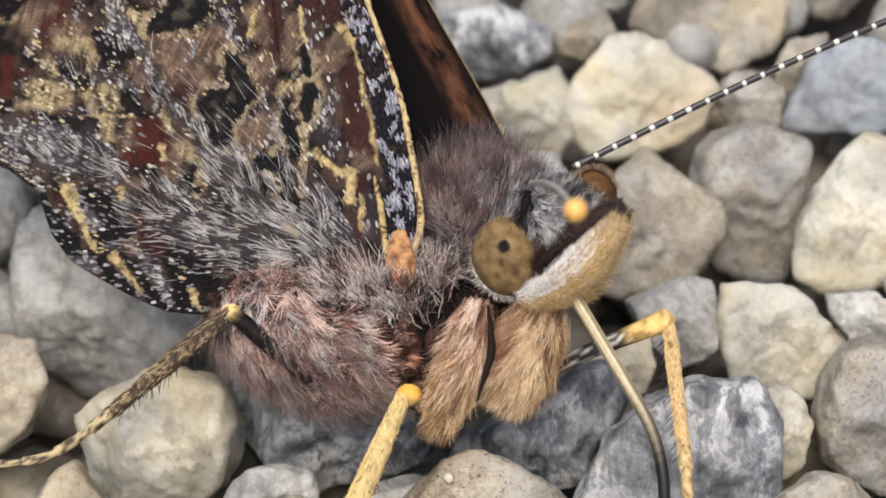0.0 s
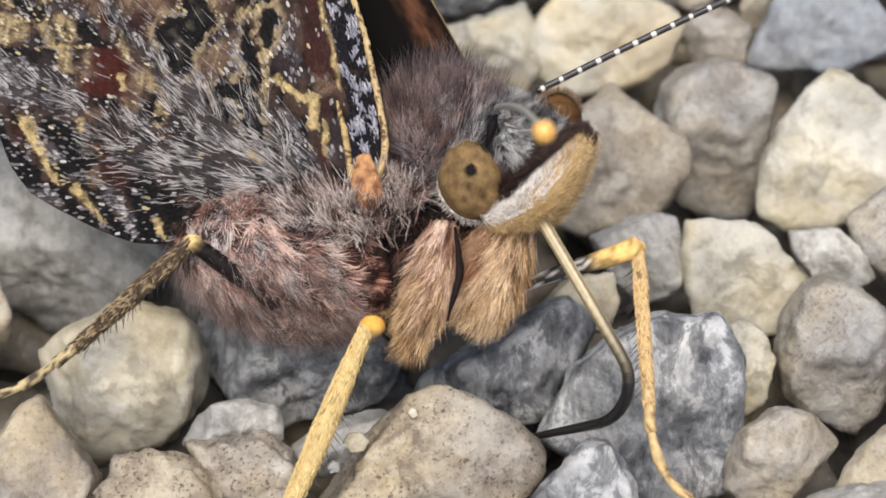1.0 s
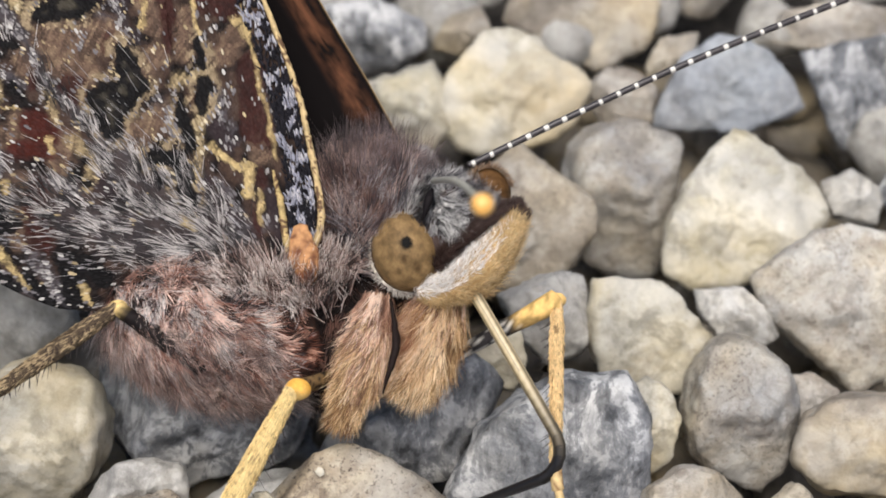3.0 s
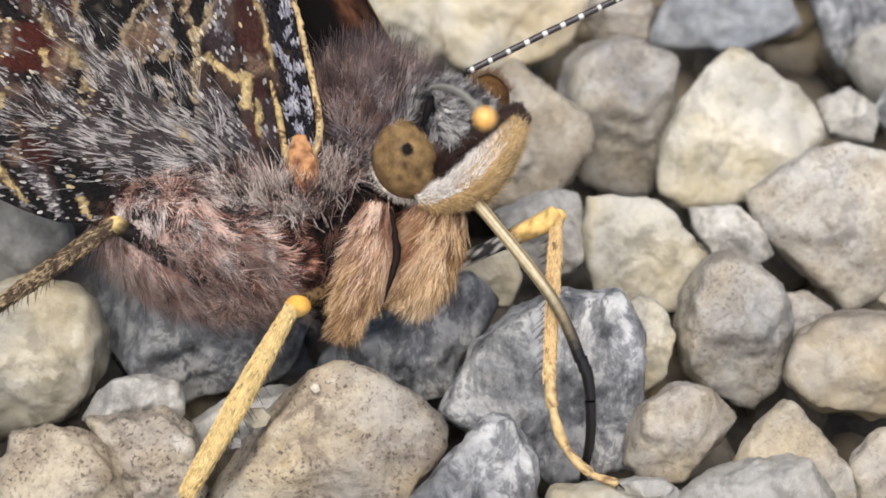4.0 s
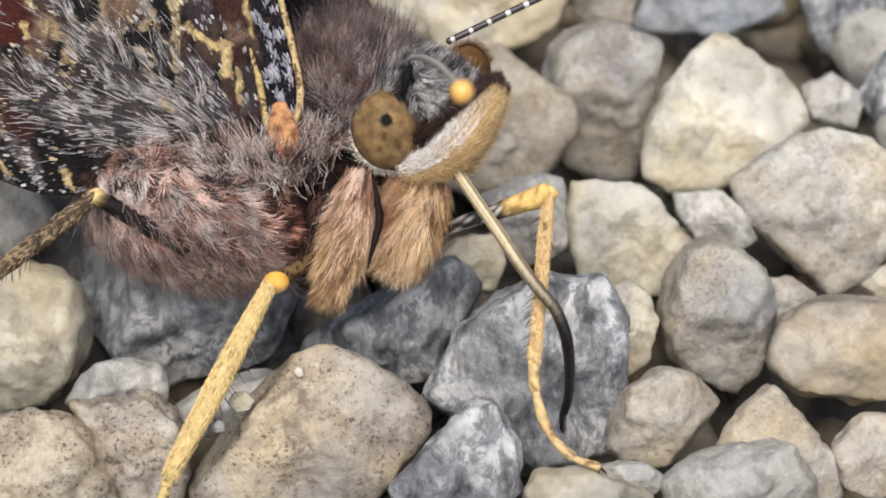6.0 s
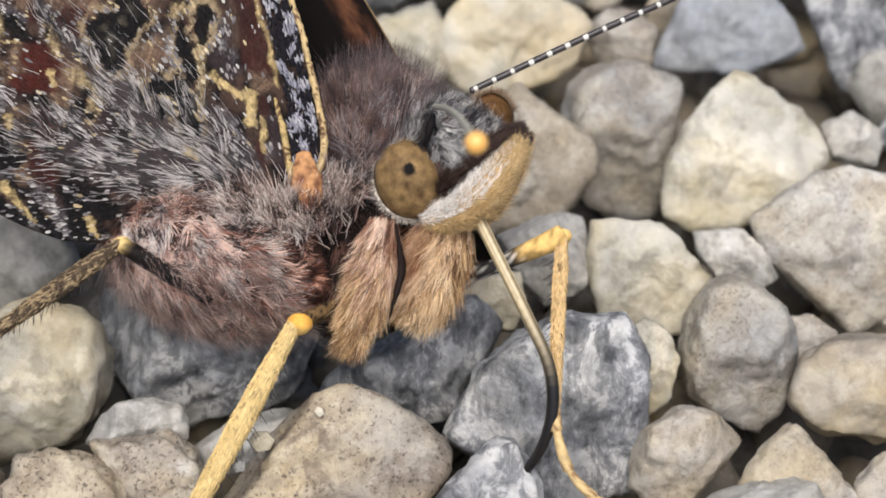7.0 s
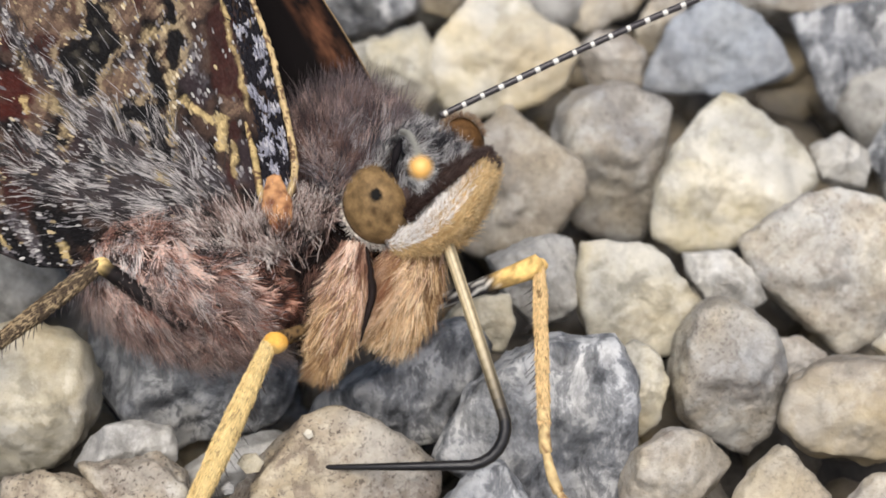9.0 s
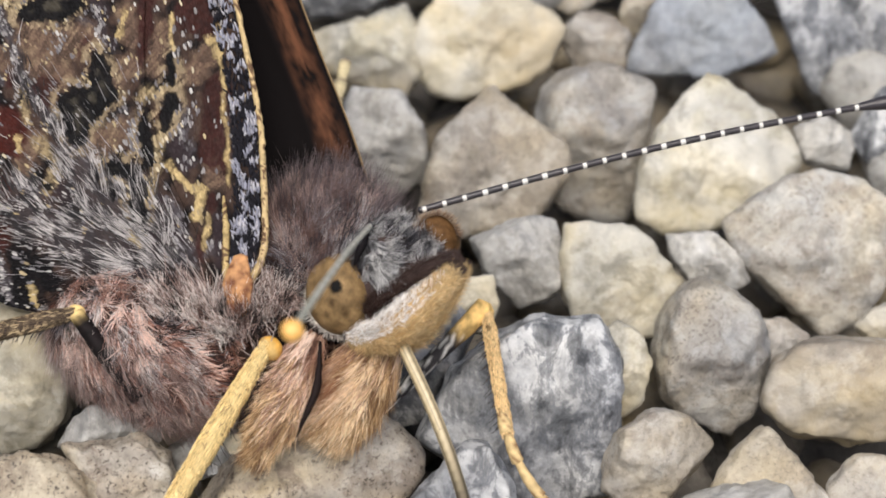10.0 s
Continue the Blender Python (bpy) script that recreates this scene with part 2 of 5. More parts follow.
def strands(root, way, lift, length, width, colors, name, mat=None, bend=0.35, tip=0.25):
    """Many hairs: each a bent three-sided spike. root, way, lift: (n, 3); length, width: (n,)."""
    n = len(root)
    way = way / (np.linalg.norm(way, axis=1)[:, None] + 1e-9)
    across = np.cross(way, lift)
    across /= np.linalg.norm(across, axis=1)[:, None] + 1e-9
    up = np.cross(across, way)
    L, Wd = length[:, None], width[:, None]
    knots = [root, root + way * L * 0.45 + lift * L * bend * 0.6, root + way * L * 0.8 + lift * L * bend * 0.8, root + way * L + lift * L * bend * 0.75]
    verts = []
    for k, p in zip((1.0, 0.85, 0.5), knots):
        for c, s in ((1, 0), (-0.5, 0.87), (-0.5, -0.87)):
            verts.append(p + (across * c + up * s * 0.6) * Wd * k)
    verts.append(knots[3])
    v = np.stack(verts, 1).reshape(-1, 3)
    f = []
    for j in (0, 3):
        for k in range(3):
            f.append((j + k, j + (k + 1) % 3, j + 3 + (k + 1) % 3, j + 3 + k))
    quads = np.array(f)
    tris = np.array([(6, 7, 9), (7, 8, 9), (8, 6, 9)])
    base = np.arange(n)[:, None, None] * 10
    faces = (quads[None] + base).reshape(-1, 4).tolist() + (tris[None] + base).reshape(-1, 3).tolist()
    col = np.repeat(colors[:, None], 10, 1)
    col[:, 9] = col[:, 9] * (1 + tip)
    col[:, :3] = col[:, :3] * 0.75
    return mesh(name, v, faces, mat or HAIR, col.reshape(-1, 3))


def grid(a, b, w):
    """A point of the modelling grid in the view plane's axes (right, up, towards the eye): a to the right and b down, in steps
    of 1/56 mm on the plane through the origin; the steps shorten evenly as w rises towards the eye 56 mm away."""
    a, b, w = np.broadcast_arrays(*(np.asarray(x, float) for x in (a, b, w)))
    s = (56.0 - w) / 3144.4
    return np.stack([(a - 784) * s, (441 - b) * s, w], -1)


LEAN = pose(0, 0, 0, TILT)


# ---------------------------------------------------------------- ground
def ground():
    """Dark grit under the gravel: fine near the middle, one sheet out to the horizon."""
    steps = np.r_[-400, -50, -2, -0.2, np.linspace(-0.05, 0.05, 81), 0.2, 2, 50, 400] / MM
    x, y = np.meshgrid(steps, steps)
    n = len(steps)
    z = np.full(x.size, -4.8)
    near = (abs(x.ravel()) < 51) & (abs(y.ravel()) < 51)
    pts = np.c_[x.ravel(), y.ravel(), z]
    pts[near, 2] += 0.35 * wobble(pts[near], 2.5, 3)
    f = [[r * n + c, r * n + c + 1, (r + 1) * n + c + 1, (r + 1) * n + c] for r in range(n - 1) for c in range(n - 1)]
    ob = new("ground", mesh("ground", pts, f, SOIL))
    return tagged(ob, "dark damp grit between and below the gravel stones", "ground", kind="structure")


def stone_shape(reach, depth, seed, level=4, rough=1.0, round_=42.0, flat=None):
    """A broken and worn pebble: a block bounded by worn facets, with dents and grain. reach: how far it extends in its broad
    plane, from the right and turning left, or pairs of (degrees, reach); depth: half its thickness."""
    rng = np.random.default_rng(seed)
    d, f = BALL[level]
    reach = np.asarray(reach) * 1.0
    if reach.ndim == 1:
        reach = np.c_[np.arange(len(reach)) * 360.0 / len(reach), reach]
    reach[:, 1] *= 1.05
    mean = reach[:, 1].mean()
    planes = []
    flat = rng.random() < 0.45 if flat is None else flat
    for a, h in reach:
        a = radians(a)
        ridge = rng.uniform(0.0, 0.45) * depth if flat else rng.uniform(-0.35, 0.25) * depth
        for s in (rng.uniform(0.04, 0.3), -rng.uniform(0.1, 0.7)):
            c = math.sqrt(1 - s * s)
            planes.append((c * math.cos(a), c * math.sin(a), s, max(0.3 * mean, h * c + s * ridge)))
    # broken faces that meet near the top: a lit one behind, a front face, and one or two corners
    turn = rng.choice((-1.0, 1.0))
    for nx, ny, out in ((rng.uniform(-0.25, 0.25), rng.uniform(0.15, 0.42), 0.0), (rng.uniform(-0.3, 0.3), rng.uniform(-0.68, -0.4), 0.0),
                        (turn * rng.uniform(0.45, 0.68), rng.uniform(-0.4, 0.3), 0.3), (-turn * rng.uniform(0.5, 0.7), rng.uniform(-0.3, 0.4), 0.55)):
        if flat:
            nx, ny = nx * 0.45, ny * 0.5
        nz = math.sqrt(1 - nx * nx - ny * ny)
        lie = math.hypot(nx, ny)
        planes.append((nx, ny, nz, (0.76 if flat else 0.9) * depth * nz + (out + rng.uniform(-0.08, 0.12)) * mean * lie))
    planes.append((0, 0, -1, depth))
    q = np.array(planes)
    lean = np.clip(d @ q[:, :3].T, 0, None) / q[:, 3]
    p = d / ((lean**round_).sum(1) ** (1 / round_))[:, None]
    away = p / (np.linalg.norm(p, axis=1)[:, None] + 1e-9)
    ridge = 1 - abs(wobble(p, mean * 0.55, seed + 30)) * 2.2
    p = p + away * (wobble(p, mean * 0.8, seed) * mean * 0.05 + ridge * mean * 0.040 * rough + wave(p, mean * 0.30, seed + 50) * mean * 0.05 * rough
                    + wave(p, mean * 0.11, seed + 90) * mean * 0.030 * rough + wave(p, mean * 0.05, seed + 95) * mean * 0.012 * rough)[:, None]
    return p, f


def stone(kind, centre, radii, depth, seed):
    p, f = stone_shape(radii, depth, seed, 5, rough=1.6 if kind == "speckled" and seed > 1 else 1.0, flat=True if seed == 1 else None)
    ob = new("pebble", mesh("pebble", p, f, STONE[kind]))
    ob.matrix_world = pose(*(np.array(centre) * MM), TILT)
    words, _ = STONE_WORDS[kind]
    return tagged(ob, words, "pebble", "gravel stones")


ground()


# ---------------------------------------------------------------- gravel
stone("speckled", (-1.52, -7.40, -0.72), ((36, 3.08), (67, 2.57), (110, 2.49), (143, 2.14), (191, 3.69), (252, 2.71), (272, 2.07), (317, 2.30), (352, 3.18)), 2.44, 1)
stone("dark", (5.09, -4.80, -0.72), ((30, 3.01), (90, 2.76), (122, 2.39), (155, 2.76), (238, 2.44), (280, 2.84), (356, 2.41)), 2.46, 2)
stone("dark", (2.62, -8.60, -0.46), ((9, 1.60), (31, 1.73), (97, 1.82), (136, 1.17), (206, 2.03), (270, 1.47), (302, 1.35)), 1.55, 3)
stone("dark", (0.65, -3.10, -1.00), ((41, 2.90), (105, 1.66), (123, 1.23), (149, 2.27), (260, 1.88), (284, 1.70), (330, 1.76)), 1.81, 4)
stone("dark", (-5.81, -2.43, -0.90), ((64, 2.01), (107, 2.55), (176, 3.15), (225, 2.24), (285, 2.38), (317, 2.80), (340, 3.11)), 2.28, 5)
stone("cream", (-10.91, -3.67, -0.63), ((12, 2.44), (49, 2.60), (84, 2.24), (113, 2.21), (132, 2.31), (196, 2.28), (217, 2.37), (286, 2.22), (315, 2.24), (349, 2.36)), 2.14, 6)
stone("grey", (-13.87, 2.45, -1.09), ((31, 2.72), (50, 2.40), (77, 2.81), (153, 3.26), (190, 2.58), (208, 2.64), (264, 3.02), (296, 2.93), (316, 3.11)), 2.46, 7)
stone("tan", (-16.21, -1.75, -0.42), ((19, 1.60), (83, 1.68), (135, 1.59), (180, 1.37), (234, 1.77), (307, 1.53), (334, 1.38)), 1.43, 8)
stone("grey", (-7.22, -5.91, -0.31), ((20, 1.27), (79, 0.95), (99, 0.90), (132, 1.03), (150, 1.21), (252, 0.92), (276, 0.82), (351, 1.33)), 1.04, 9)
stone("speckled", (-9.08, -8.83, -0.54), ((14, 1.94), (33, 1.79), (59, 1.77), (95, 1.81), (159, 1.88), (198, 2.07), (261, 1.62), (294, 1.76)), 1.82, 10)
stone("speckled", (-6.57, -7.92, -0.40), ((15, 1.23), (52, 1.38), (96, 1.48), (209, 1.05), (262, 1.61), (336, 1.58)), 1.36, 11)
stone("tan", (-12.95, -7.80, -0.54), ((36, 1.78), (129, 1.96), (149, 1.65), (184, 1.71), (261, 2.00), (313, 1.88), (353, 1.81)), 1.83, 12)
stone("grey", (-4.10, -6.08, -0.71), ((60, 1.41), (100, 0.79), (122, 0.79), (192, 1.59), (258, 1.08), (286, 0.76), (330, 1.12)), 1.05, 13)
stone("cream", (6.02, -9.95, -0.22), ((52, 1.29), (75, 1.01), (94, 1.02), (147, 1.62), (197, 1.55), (270, 0.93), (330, 1.59)), 1.32, 14)
stone("grey", (7.34, -9.15, -0.20), ((53, 0.64), (86, 0.48), (104, 0.58), (198, 0.87), (237, 0.57), (270, 0.52), (330, 0.86)), 0.68, 15)
stone("tan", (8.43, -6.84, -0.38), ((40, 1.57), (81, 1.36), (124, 1.21), (166, 1.29), (213, 1.64), (268, 1.36), (320, 1.16)), 1.30, 16)
stone("mottled", (10.74, -2.82, -0.51), ((15, 1.75), (48, 1.90), (76, 2.09), (111, 2.34), (153, 1.90), (174, 1.70), (193, 1.76), (240, 1.93), (322, 2.01), (350, 1.71)), 1.75, 17)
stone("cream", (8.00, 0.32, -0.44), ((44, 1.44), (83, 1.61), (100, 1.85), (170, 1.86), (196, 1.68), (251, 1.58), (300, 2.15), (337, 1.89)), 1.49, 18)
stone("cream", (7.91, -3.26, -0.58), ((21, 0.84), (63, 1.18), (123, 1.30), (182, 0.66), (203, 0.83), (300, 1.25), (349, 0.75)), 0.91, 19)
stone("cream", (11.74, 5.74, -0.57), ((32, 2.56), (55, 2.36), (141, 2.06), (164, 2.09), (186, 2.60), (249, 2.73), (273, 2.27), (307, 1.96), (338, 2.67)), 1.93, 20)
stone("mottled", (7.89, 6.76, -0.53), ((62, 2.53), (99, 2.45), (135, 2.45), (171, 1.97), (192, 1.81), (226, 2.21), (273, 2.96), (351, 1.67)), 1.79, 21)
stone("tan", (4.26, 5.26, -0.53), ((7, 2.47), (53, 2.16), (135, 1.95), (169, 2.05), (244, 2.47), (285, 1.93), (325, 2.18)), 1.80, 22)
stone("grey", (5.06, 1.02, -0.34), ((15, 1.28), (87, 1.31), (112, 1.23), (207, 1.18), (228, 1.20), (292, 1.44), (349, 1.23)), 1.15, 23)
stone("cream", (3.10, -1.04, -0.26), ((11, 1.07), (97, 0.83), (134, 0.91), (228, 1.00), (270, 0.87), (337, 0.98)), 0.88, 24)
stone("mottled", (14.75, 1.90, -0.61), ((45, 2.47), (63, 2.37), (94, 2.30), (124, 2.39), (206, 2.47), (230, 2.08), (303, 2.63), (332, 2.33), (355, 2.50)), 2.06, 25)
stone("grey", (11.11, 1.18, -0.55), ((24, 0.96), (52, 0.81), (95, 0.94), (193, 1.11), (221, 0.83), (255, 0.83), (296, 1.19)), 0.88, 26)
stone("orange", (14.54, -4.22, -0.53), ((31, 2.14), (75, 1.71), (94, 1.58), (123, 1.88), (160, 2.29), (226, 2.01), (263, 1.53), (284, 1.69), (353, 2.26)), 1.79, 27)
stone("cream", (16.34, -1.69, -0.35), ((41, 0.76), (104, 0.61), (134, 0.68), (229, 0.74), (262, 0.64), (310, 0.67)), 0.66, 28)
stone("tan", (12.99, -2.20, -0.57), ((56, 0.62), (96, 0.70), (190, 0.60), (279, 0.66), (341, 0.72)), 0.63, 29)
stone("tan", (11.83, -8.01, -0.41), ((16, 1.31), (40, 1.03), (127, 1.72), (151, 1.64), (235, 1.03), (288, 1.82)), 1.39, 30)
stone("grey", (10.56, -9.32, -0.29), ((28, 1.94), (75, 1.52), (104, 1.19), (131, 1.65), (200, 2.13), (272, 1.03), (350, 2.03)), 1.57, 31)
stone("tan", (14.57, -8.24, -0.34), ((23, 1.09), (44, 1.09), (85, 1.21), (134, 1.19), (192, 1.20), (243, 1.13), (288, 1.10)), 1.15, 32)
stone("blue", (12.22, 12.26, -0.43), ((26, 2.14), (44, 1.87), (74, 1.77), (123, 1.76), (155, 1.97), (268, 1.52), (295, 1.71)), 1.47, 33)
stone("dark", (17.48, 12.08, -0.48), ((24, 2.07), (101, 1.96), (202, 1.93), (243, 2.26), (298, 2.17), (338, 2.13)), 1.64, 34)
stone("cream", (4.28, 11.90, -0.51), ((55, 2.11), (94, 2.28), (139, 2.17), (169, 2.29), (212, 2.67), (255, 2.29), (284, 1.92), (308, 2.08), (335, 2.56)), 1.75, 35)
stone("tan", (7.46, 16.68, -0.46), ((39, 2.30), (96, 1.56), (156, 2.78), (242, 1.71), (292, 2.04), (352, 2.53)), 1.57, 36)
stone("tan", (8.38, 11.72, -0.46), ((49, 1.04), (96, 1.16), (146, 1.18), (202, 1.13), (270, 1.02), (348, 1.20)), 0.89, 37)
stone("tan", (10.37, 13.90, -0.40), ((98, 0.92), (150, 0.72), (194, 0.97), (251, 1.23), (324, 0.62), (343, 0.75)), 0.70, 38)
stone("cream", (0.17, 11.31, -0.51), ((3, 1.80), (30, 1.90), (107, 1.25), (218, 1.92), (250, 1.24), (321, 1.97)), 1.30, 39)
stone("dark", (-1.21, 15.12, -0.40), ((19, 2.37), (63, 1.67), (101, 1.43), (145, 1.89), (234, 1.96), (276, 1.32), (299, 1.55)), 1.35, 40)
stone("tan", (2.65, 15.50, -0.31), ((28, 1.06), (116, 0.63), (151, 0.72), (257, 0.90), (312, 0.61)), 0.63, 41)
stone("grey", (15.89, 6.57, -0.43), ((58, 0.80), (113, 0.91), (197, 0.89), (262, 0.79), (351, 0.94)), 0.75, 42)
stone("dark", (18.27, 6.69, -0.33), ((3, 1.02), (62, 1.53), (146, 1.27), (217, 1.23), (252, 1.39)), 1.13, 43)
stone("tan", (16.98, 15.89, -0.34), ((0, 2.88), (80, 1.02), (99, 0.90), (147, 2.20), (261, 1.05), (281, 0.88)), 1.16, 44)
stone("grey", (0.61, 6.50, -0.62), ((2, 1.44), (33, 1.52), (83, 1.83), (158, 1.70), (220, 1.38), (298, 2.01)), 1.39, 45)
stone("tan", (11.44, 19.73, -0.44), ((11, 2.37), (82, 1.58), (131, 2.21), (240, 1.58), (303, 2.14)), 1.48, 46)
stone("grey", (3.43, 18.96, -0.29), ((0, 1.50), (95, 1.08), (150, 1.26), (265, 1.09), (315, 1.26)), 0.97, 47)
stone("cream", (-3.61, -7.45, 1.21), ((45, 0.28), (95, 0.26), (147, 0.30), (219, 0.28), (280, 0.26), (334, 0.30)), 0.28, 48)
stone("cream", (-2.00, -6.89, 1.80), ((12, 0.11), (71, 0.11), (143, 0.12), (225, 0.10), (302, 0.12)), 0.11, 49)
stone("grey", (-4.18, -8.42, 1.34), ((70, 0.16), (131, 0.16), (206, 0.16), (280, 0.15), (356, 0.16)), 0.17, 50)
stone("grey", (18.33, 19.52, -0.39), ((21, 2.24), (93, 1.30), (146, 2.02), (255, 1.45), (282, 1.31)), 1.32, 51)


def gravel_round():
    """The gravel goes on all round the place, out of view: one loose spread of pebbles."""
    r = np.random.default_rng(5)
    verts, faces, m = [], [], 0
    shapes = [stone_shape(r.uniform(1.3, 2.3, 12), r.uniform(1.2, 1.7), 200 + k, 2, 0.4) for k in range(12)]
    for x in np.arange(-42, 43, 4.0):
        for y in np.arange(-36, 46, 3.8):
            cx, cy = x + r.uniform(-0.9, 0.9), y + r.uniform(-0.9, 0.9)
            if abs(cx - 0.5) < 18 and -11.5 < cy < 14.5:
                continue
            if math.hypot(cx, cy + 37) < 9:
                continue
            p, f = shapes[r.integers(12)]
            a = r.uniform(0, 6.28)
            q = np.c_[p[:, 0] * math.cos(a) - p[:, 1] * math.sin(a), p[:, 0] * math.sin(a) + p[:, 1] * math.cos(a), p[:, 2]]
            verts.append(q + (cx, cy, -0.9 + r.uniform(-0.4, 0.3)))
            faces += [[i + m for i in t] for t in f]
            m += len(p)
    ob = new("gravel", mesh("gravel", np.vstack(verts), faces, STONE["grey"]))
    return tagged(ob, "loose grey and tan gravel spread all round", "gravel", kind="stuff")


gravel_round()


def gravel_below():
    """The next layer of gravel, seen only between the stones on top. Its dark colour paints in the shade there."""
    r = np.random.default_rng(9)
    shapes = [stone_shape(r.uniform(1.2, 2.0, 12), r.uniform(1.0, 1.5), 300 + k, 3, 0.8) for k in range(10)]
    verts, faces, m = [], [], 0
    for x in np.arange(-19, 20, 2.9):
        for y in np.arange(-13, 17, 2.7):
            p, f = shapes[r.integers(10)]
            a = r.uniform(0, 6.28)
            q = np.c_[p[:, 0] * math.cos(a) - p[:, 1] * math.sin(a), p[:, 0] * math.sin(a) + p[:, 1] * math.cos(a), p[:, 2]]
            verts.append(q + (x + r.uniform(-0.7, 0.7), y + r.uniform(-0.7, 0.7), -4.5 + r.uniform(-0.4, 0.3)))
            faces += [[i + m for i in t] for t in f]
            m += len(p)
    ob = new("lower_gravel", mesh("lower_gravel", np.vstack(verts), faces, STONE["shaded"]))
    return tagged(ob, "lower layer of gravel between the pebbles, coloured dark for shade", "gravel", kind="stuff")


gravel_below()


# ---------------------------------------------------------------- the butterfly
rng = np.random.default_rng(11)
butterfly = new("butterfly")
butterfly.empty_display_size = 0.002
butterfly.matrix_world = LEAN
tagged(butterfly, "brown furry butterfly with marbled closed wings standing on gravel", "butterfly")

BLACK = (0.006, 0.005, 0.006)


def blob(name, centre, radii, mat, color, parent, label="", level=4, turn=0.0, rough=0.05, seed=1, paint=None, at_=None):
    """A rounded body, turned in the view plane by turn degrees. Returns the object, and its points and normals."""
    d, f = BALL[level]
    c, s = math.cos(radians(turn)), math.sin(radians(turn))
    m = np.array([[c, -s, 0], [s, c, 0], [0, 0, 1]])
    r = np.array(radii)
    p = d * r * (1 + rough * wave(d, 0.5, seed))[:, None]
    normal = (d / r) @ m.T
    normal /= np.linalg.norm(normal, axis=1)[:, None]
    p = p @ m.T + centre
    col = np.tile(color, (len(p), 1)) if paint is None else paint(p, d)
    me = mesh(name, p - (0 if at_ is None else np.asarray(at_)), f, mat, col)
    return part(name, me, parent, label, at_), p, normal


def scatter(p, normal, n, keep=None):
    """n places on a rounded body, with their normals."""
    i = rng.integers(0, len(p), n * 3)
    if keep is not None:
        i = i[keep(p[i], normal[i])]
    i = i[:n]
    return p[i] + rng.normal(scale=0.06, size=(len(i), 3)), normal[i]


def blend_colors(n, *choices):
    """n colours, each near one of the choices (weight, colour)."""
    w = np.array([c[0] for c in choices], float)
    pick = rng.choice(len(choices), n, p=w / w.sum())
    col = np.array([c[1] for c in choices])[pick]
    return col * rng.uniform(0.82, 1.18, (n, 1))


# ---- thorax: two swellings under a dense coat
THORAX = grid(468, 423, 4.2)
thorax, tp, tn = blob("thorax", THORAX, (3.35, 2.05, 2.3), SKIN, (0.06, 0.035, 0.028), butterfly, "dark brown body under the fur", turn=-14)
COLLAR = grid(742, 232, 4.1)
collar, cp, cn = blob("collar", COLLAR, (1.9, 1.95, 1.9), SKIN, (0.05, 0.032, 0.03), butterfly, "dark brown front of the thorax", turn=20)
ABDOMEN = grid(230, 320, 2.4)
abdomen, _, _ = blob("abdomen", ABDOMEN, (3.6, 0.95, 1.0), SKIN, (0.05, 0.035, 0.028), butterfly, "dark abdomen tucked under the wings", turn=-16)


def coat(name, p, normal, n, flow, length, width, colors, parent, label, keep=None, lift=0.45, jitter=0.28, tuft=0.75):
    root, nn = scatter(p, normal, n, keep)
    lean = np.stack([wave(root, 0.5, 61 + k) for k in range(3)], 1)
    way = flow(root) + rng.normal(scale=jitter * 0.6, size=root.shape) + lean * tuft * 2
    way -= nn * (way * nn).sum(1)[:, None] * 0.8
    way /= np.linalg.norm(way, axis=1)[:, None] + 1e-9
    way = way + nn * lift * rng.uniform(0.4, 1.3, (len(root), 1))
    L = (length(root) if callable(length) else length) * rng.uniform(0.6, 1.35, len(root))
    me = strands(root, way, -nn * 0.25, L, np.full(len(root), width) * rng.uniform(0.7, 1.4, len(root)), colors(root), name)
    return part(name, me, parent, label)


def thorax_flow(p):
    """Hair lies from the wing base down and forwards, and curls under the belly."""
    x = (p[:, 0] - THORAX[0]) / 3.5
    y = (p[:, 1] - THORAX[1]) / 2.2
    return np.c_[0.8 + 0 * x, -0.5 + 0.45 * x - 0.15 * y, 0 * x]


def tuft_colors(p, size, seed, *stops):
    """One colour a hair, by the tuft that it grows in: stops of (level, colour) along smooth noise."""
    n = 0.5 + 1.15 * wave(p, size, seed) + 0.5 * wave(p, size * 0.35, seed + 4) + rng.normal(scale=0.12, size=len(p))
    level = np.array([s[0] for s in stops])
    col = np.array([s[1] for s in stops])
    return np.stack([np.interp(n, level, col[:, k]) for k in range(3)], 1) * rng.uniform(0.8, 1.2, (len(p), 1))


def lanes(p, way, size, seed, stretch=0.22):
    """Noise drawn out along the lie of the hair."""
    way = np.asarray(way, float) / np.linalg.norm(way)
    along = p @ way
    return wave(p - np.outer(along * (1 - stretch), way), size, seed)


def hair_tones(level, *stops):
    at_, col = np.array([q[0] for q in stops]), np.array([q[1] for q in stops])
    return np.stack([np.interp(level, at_, col[:, k]) for k in range(3)], 1)


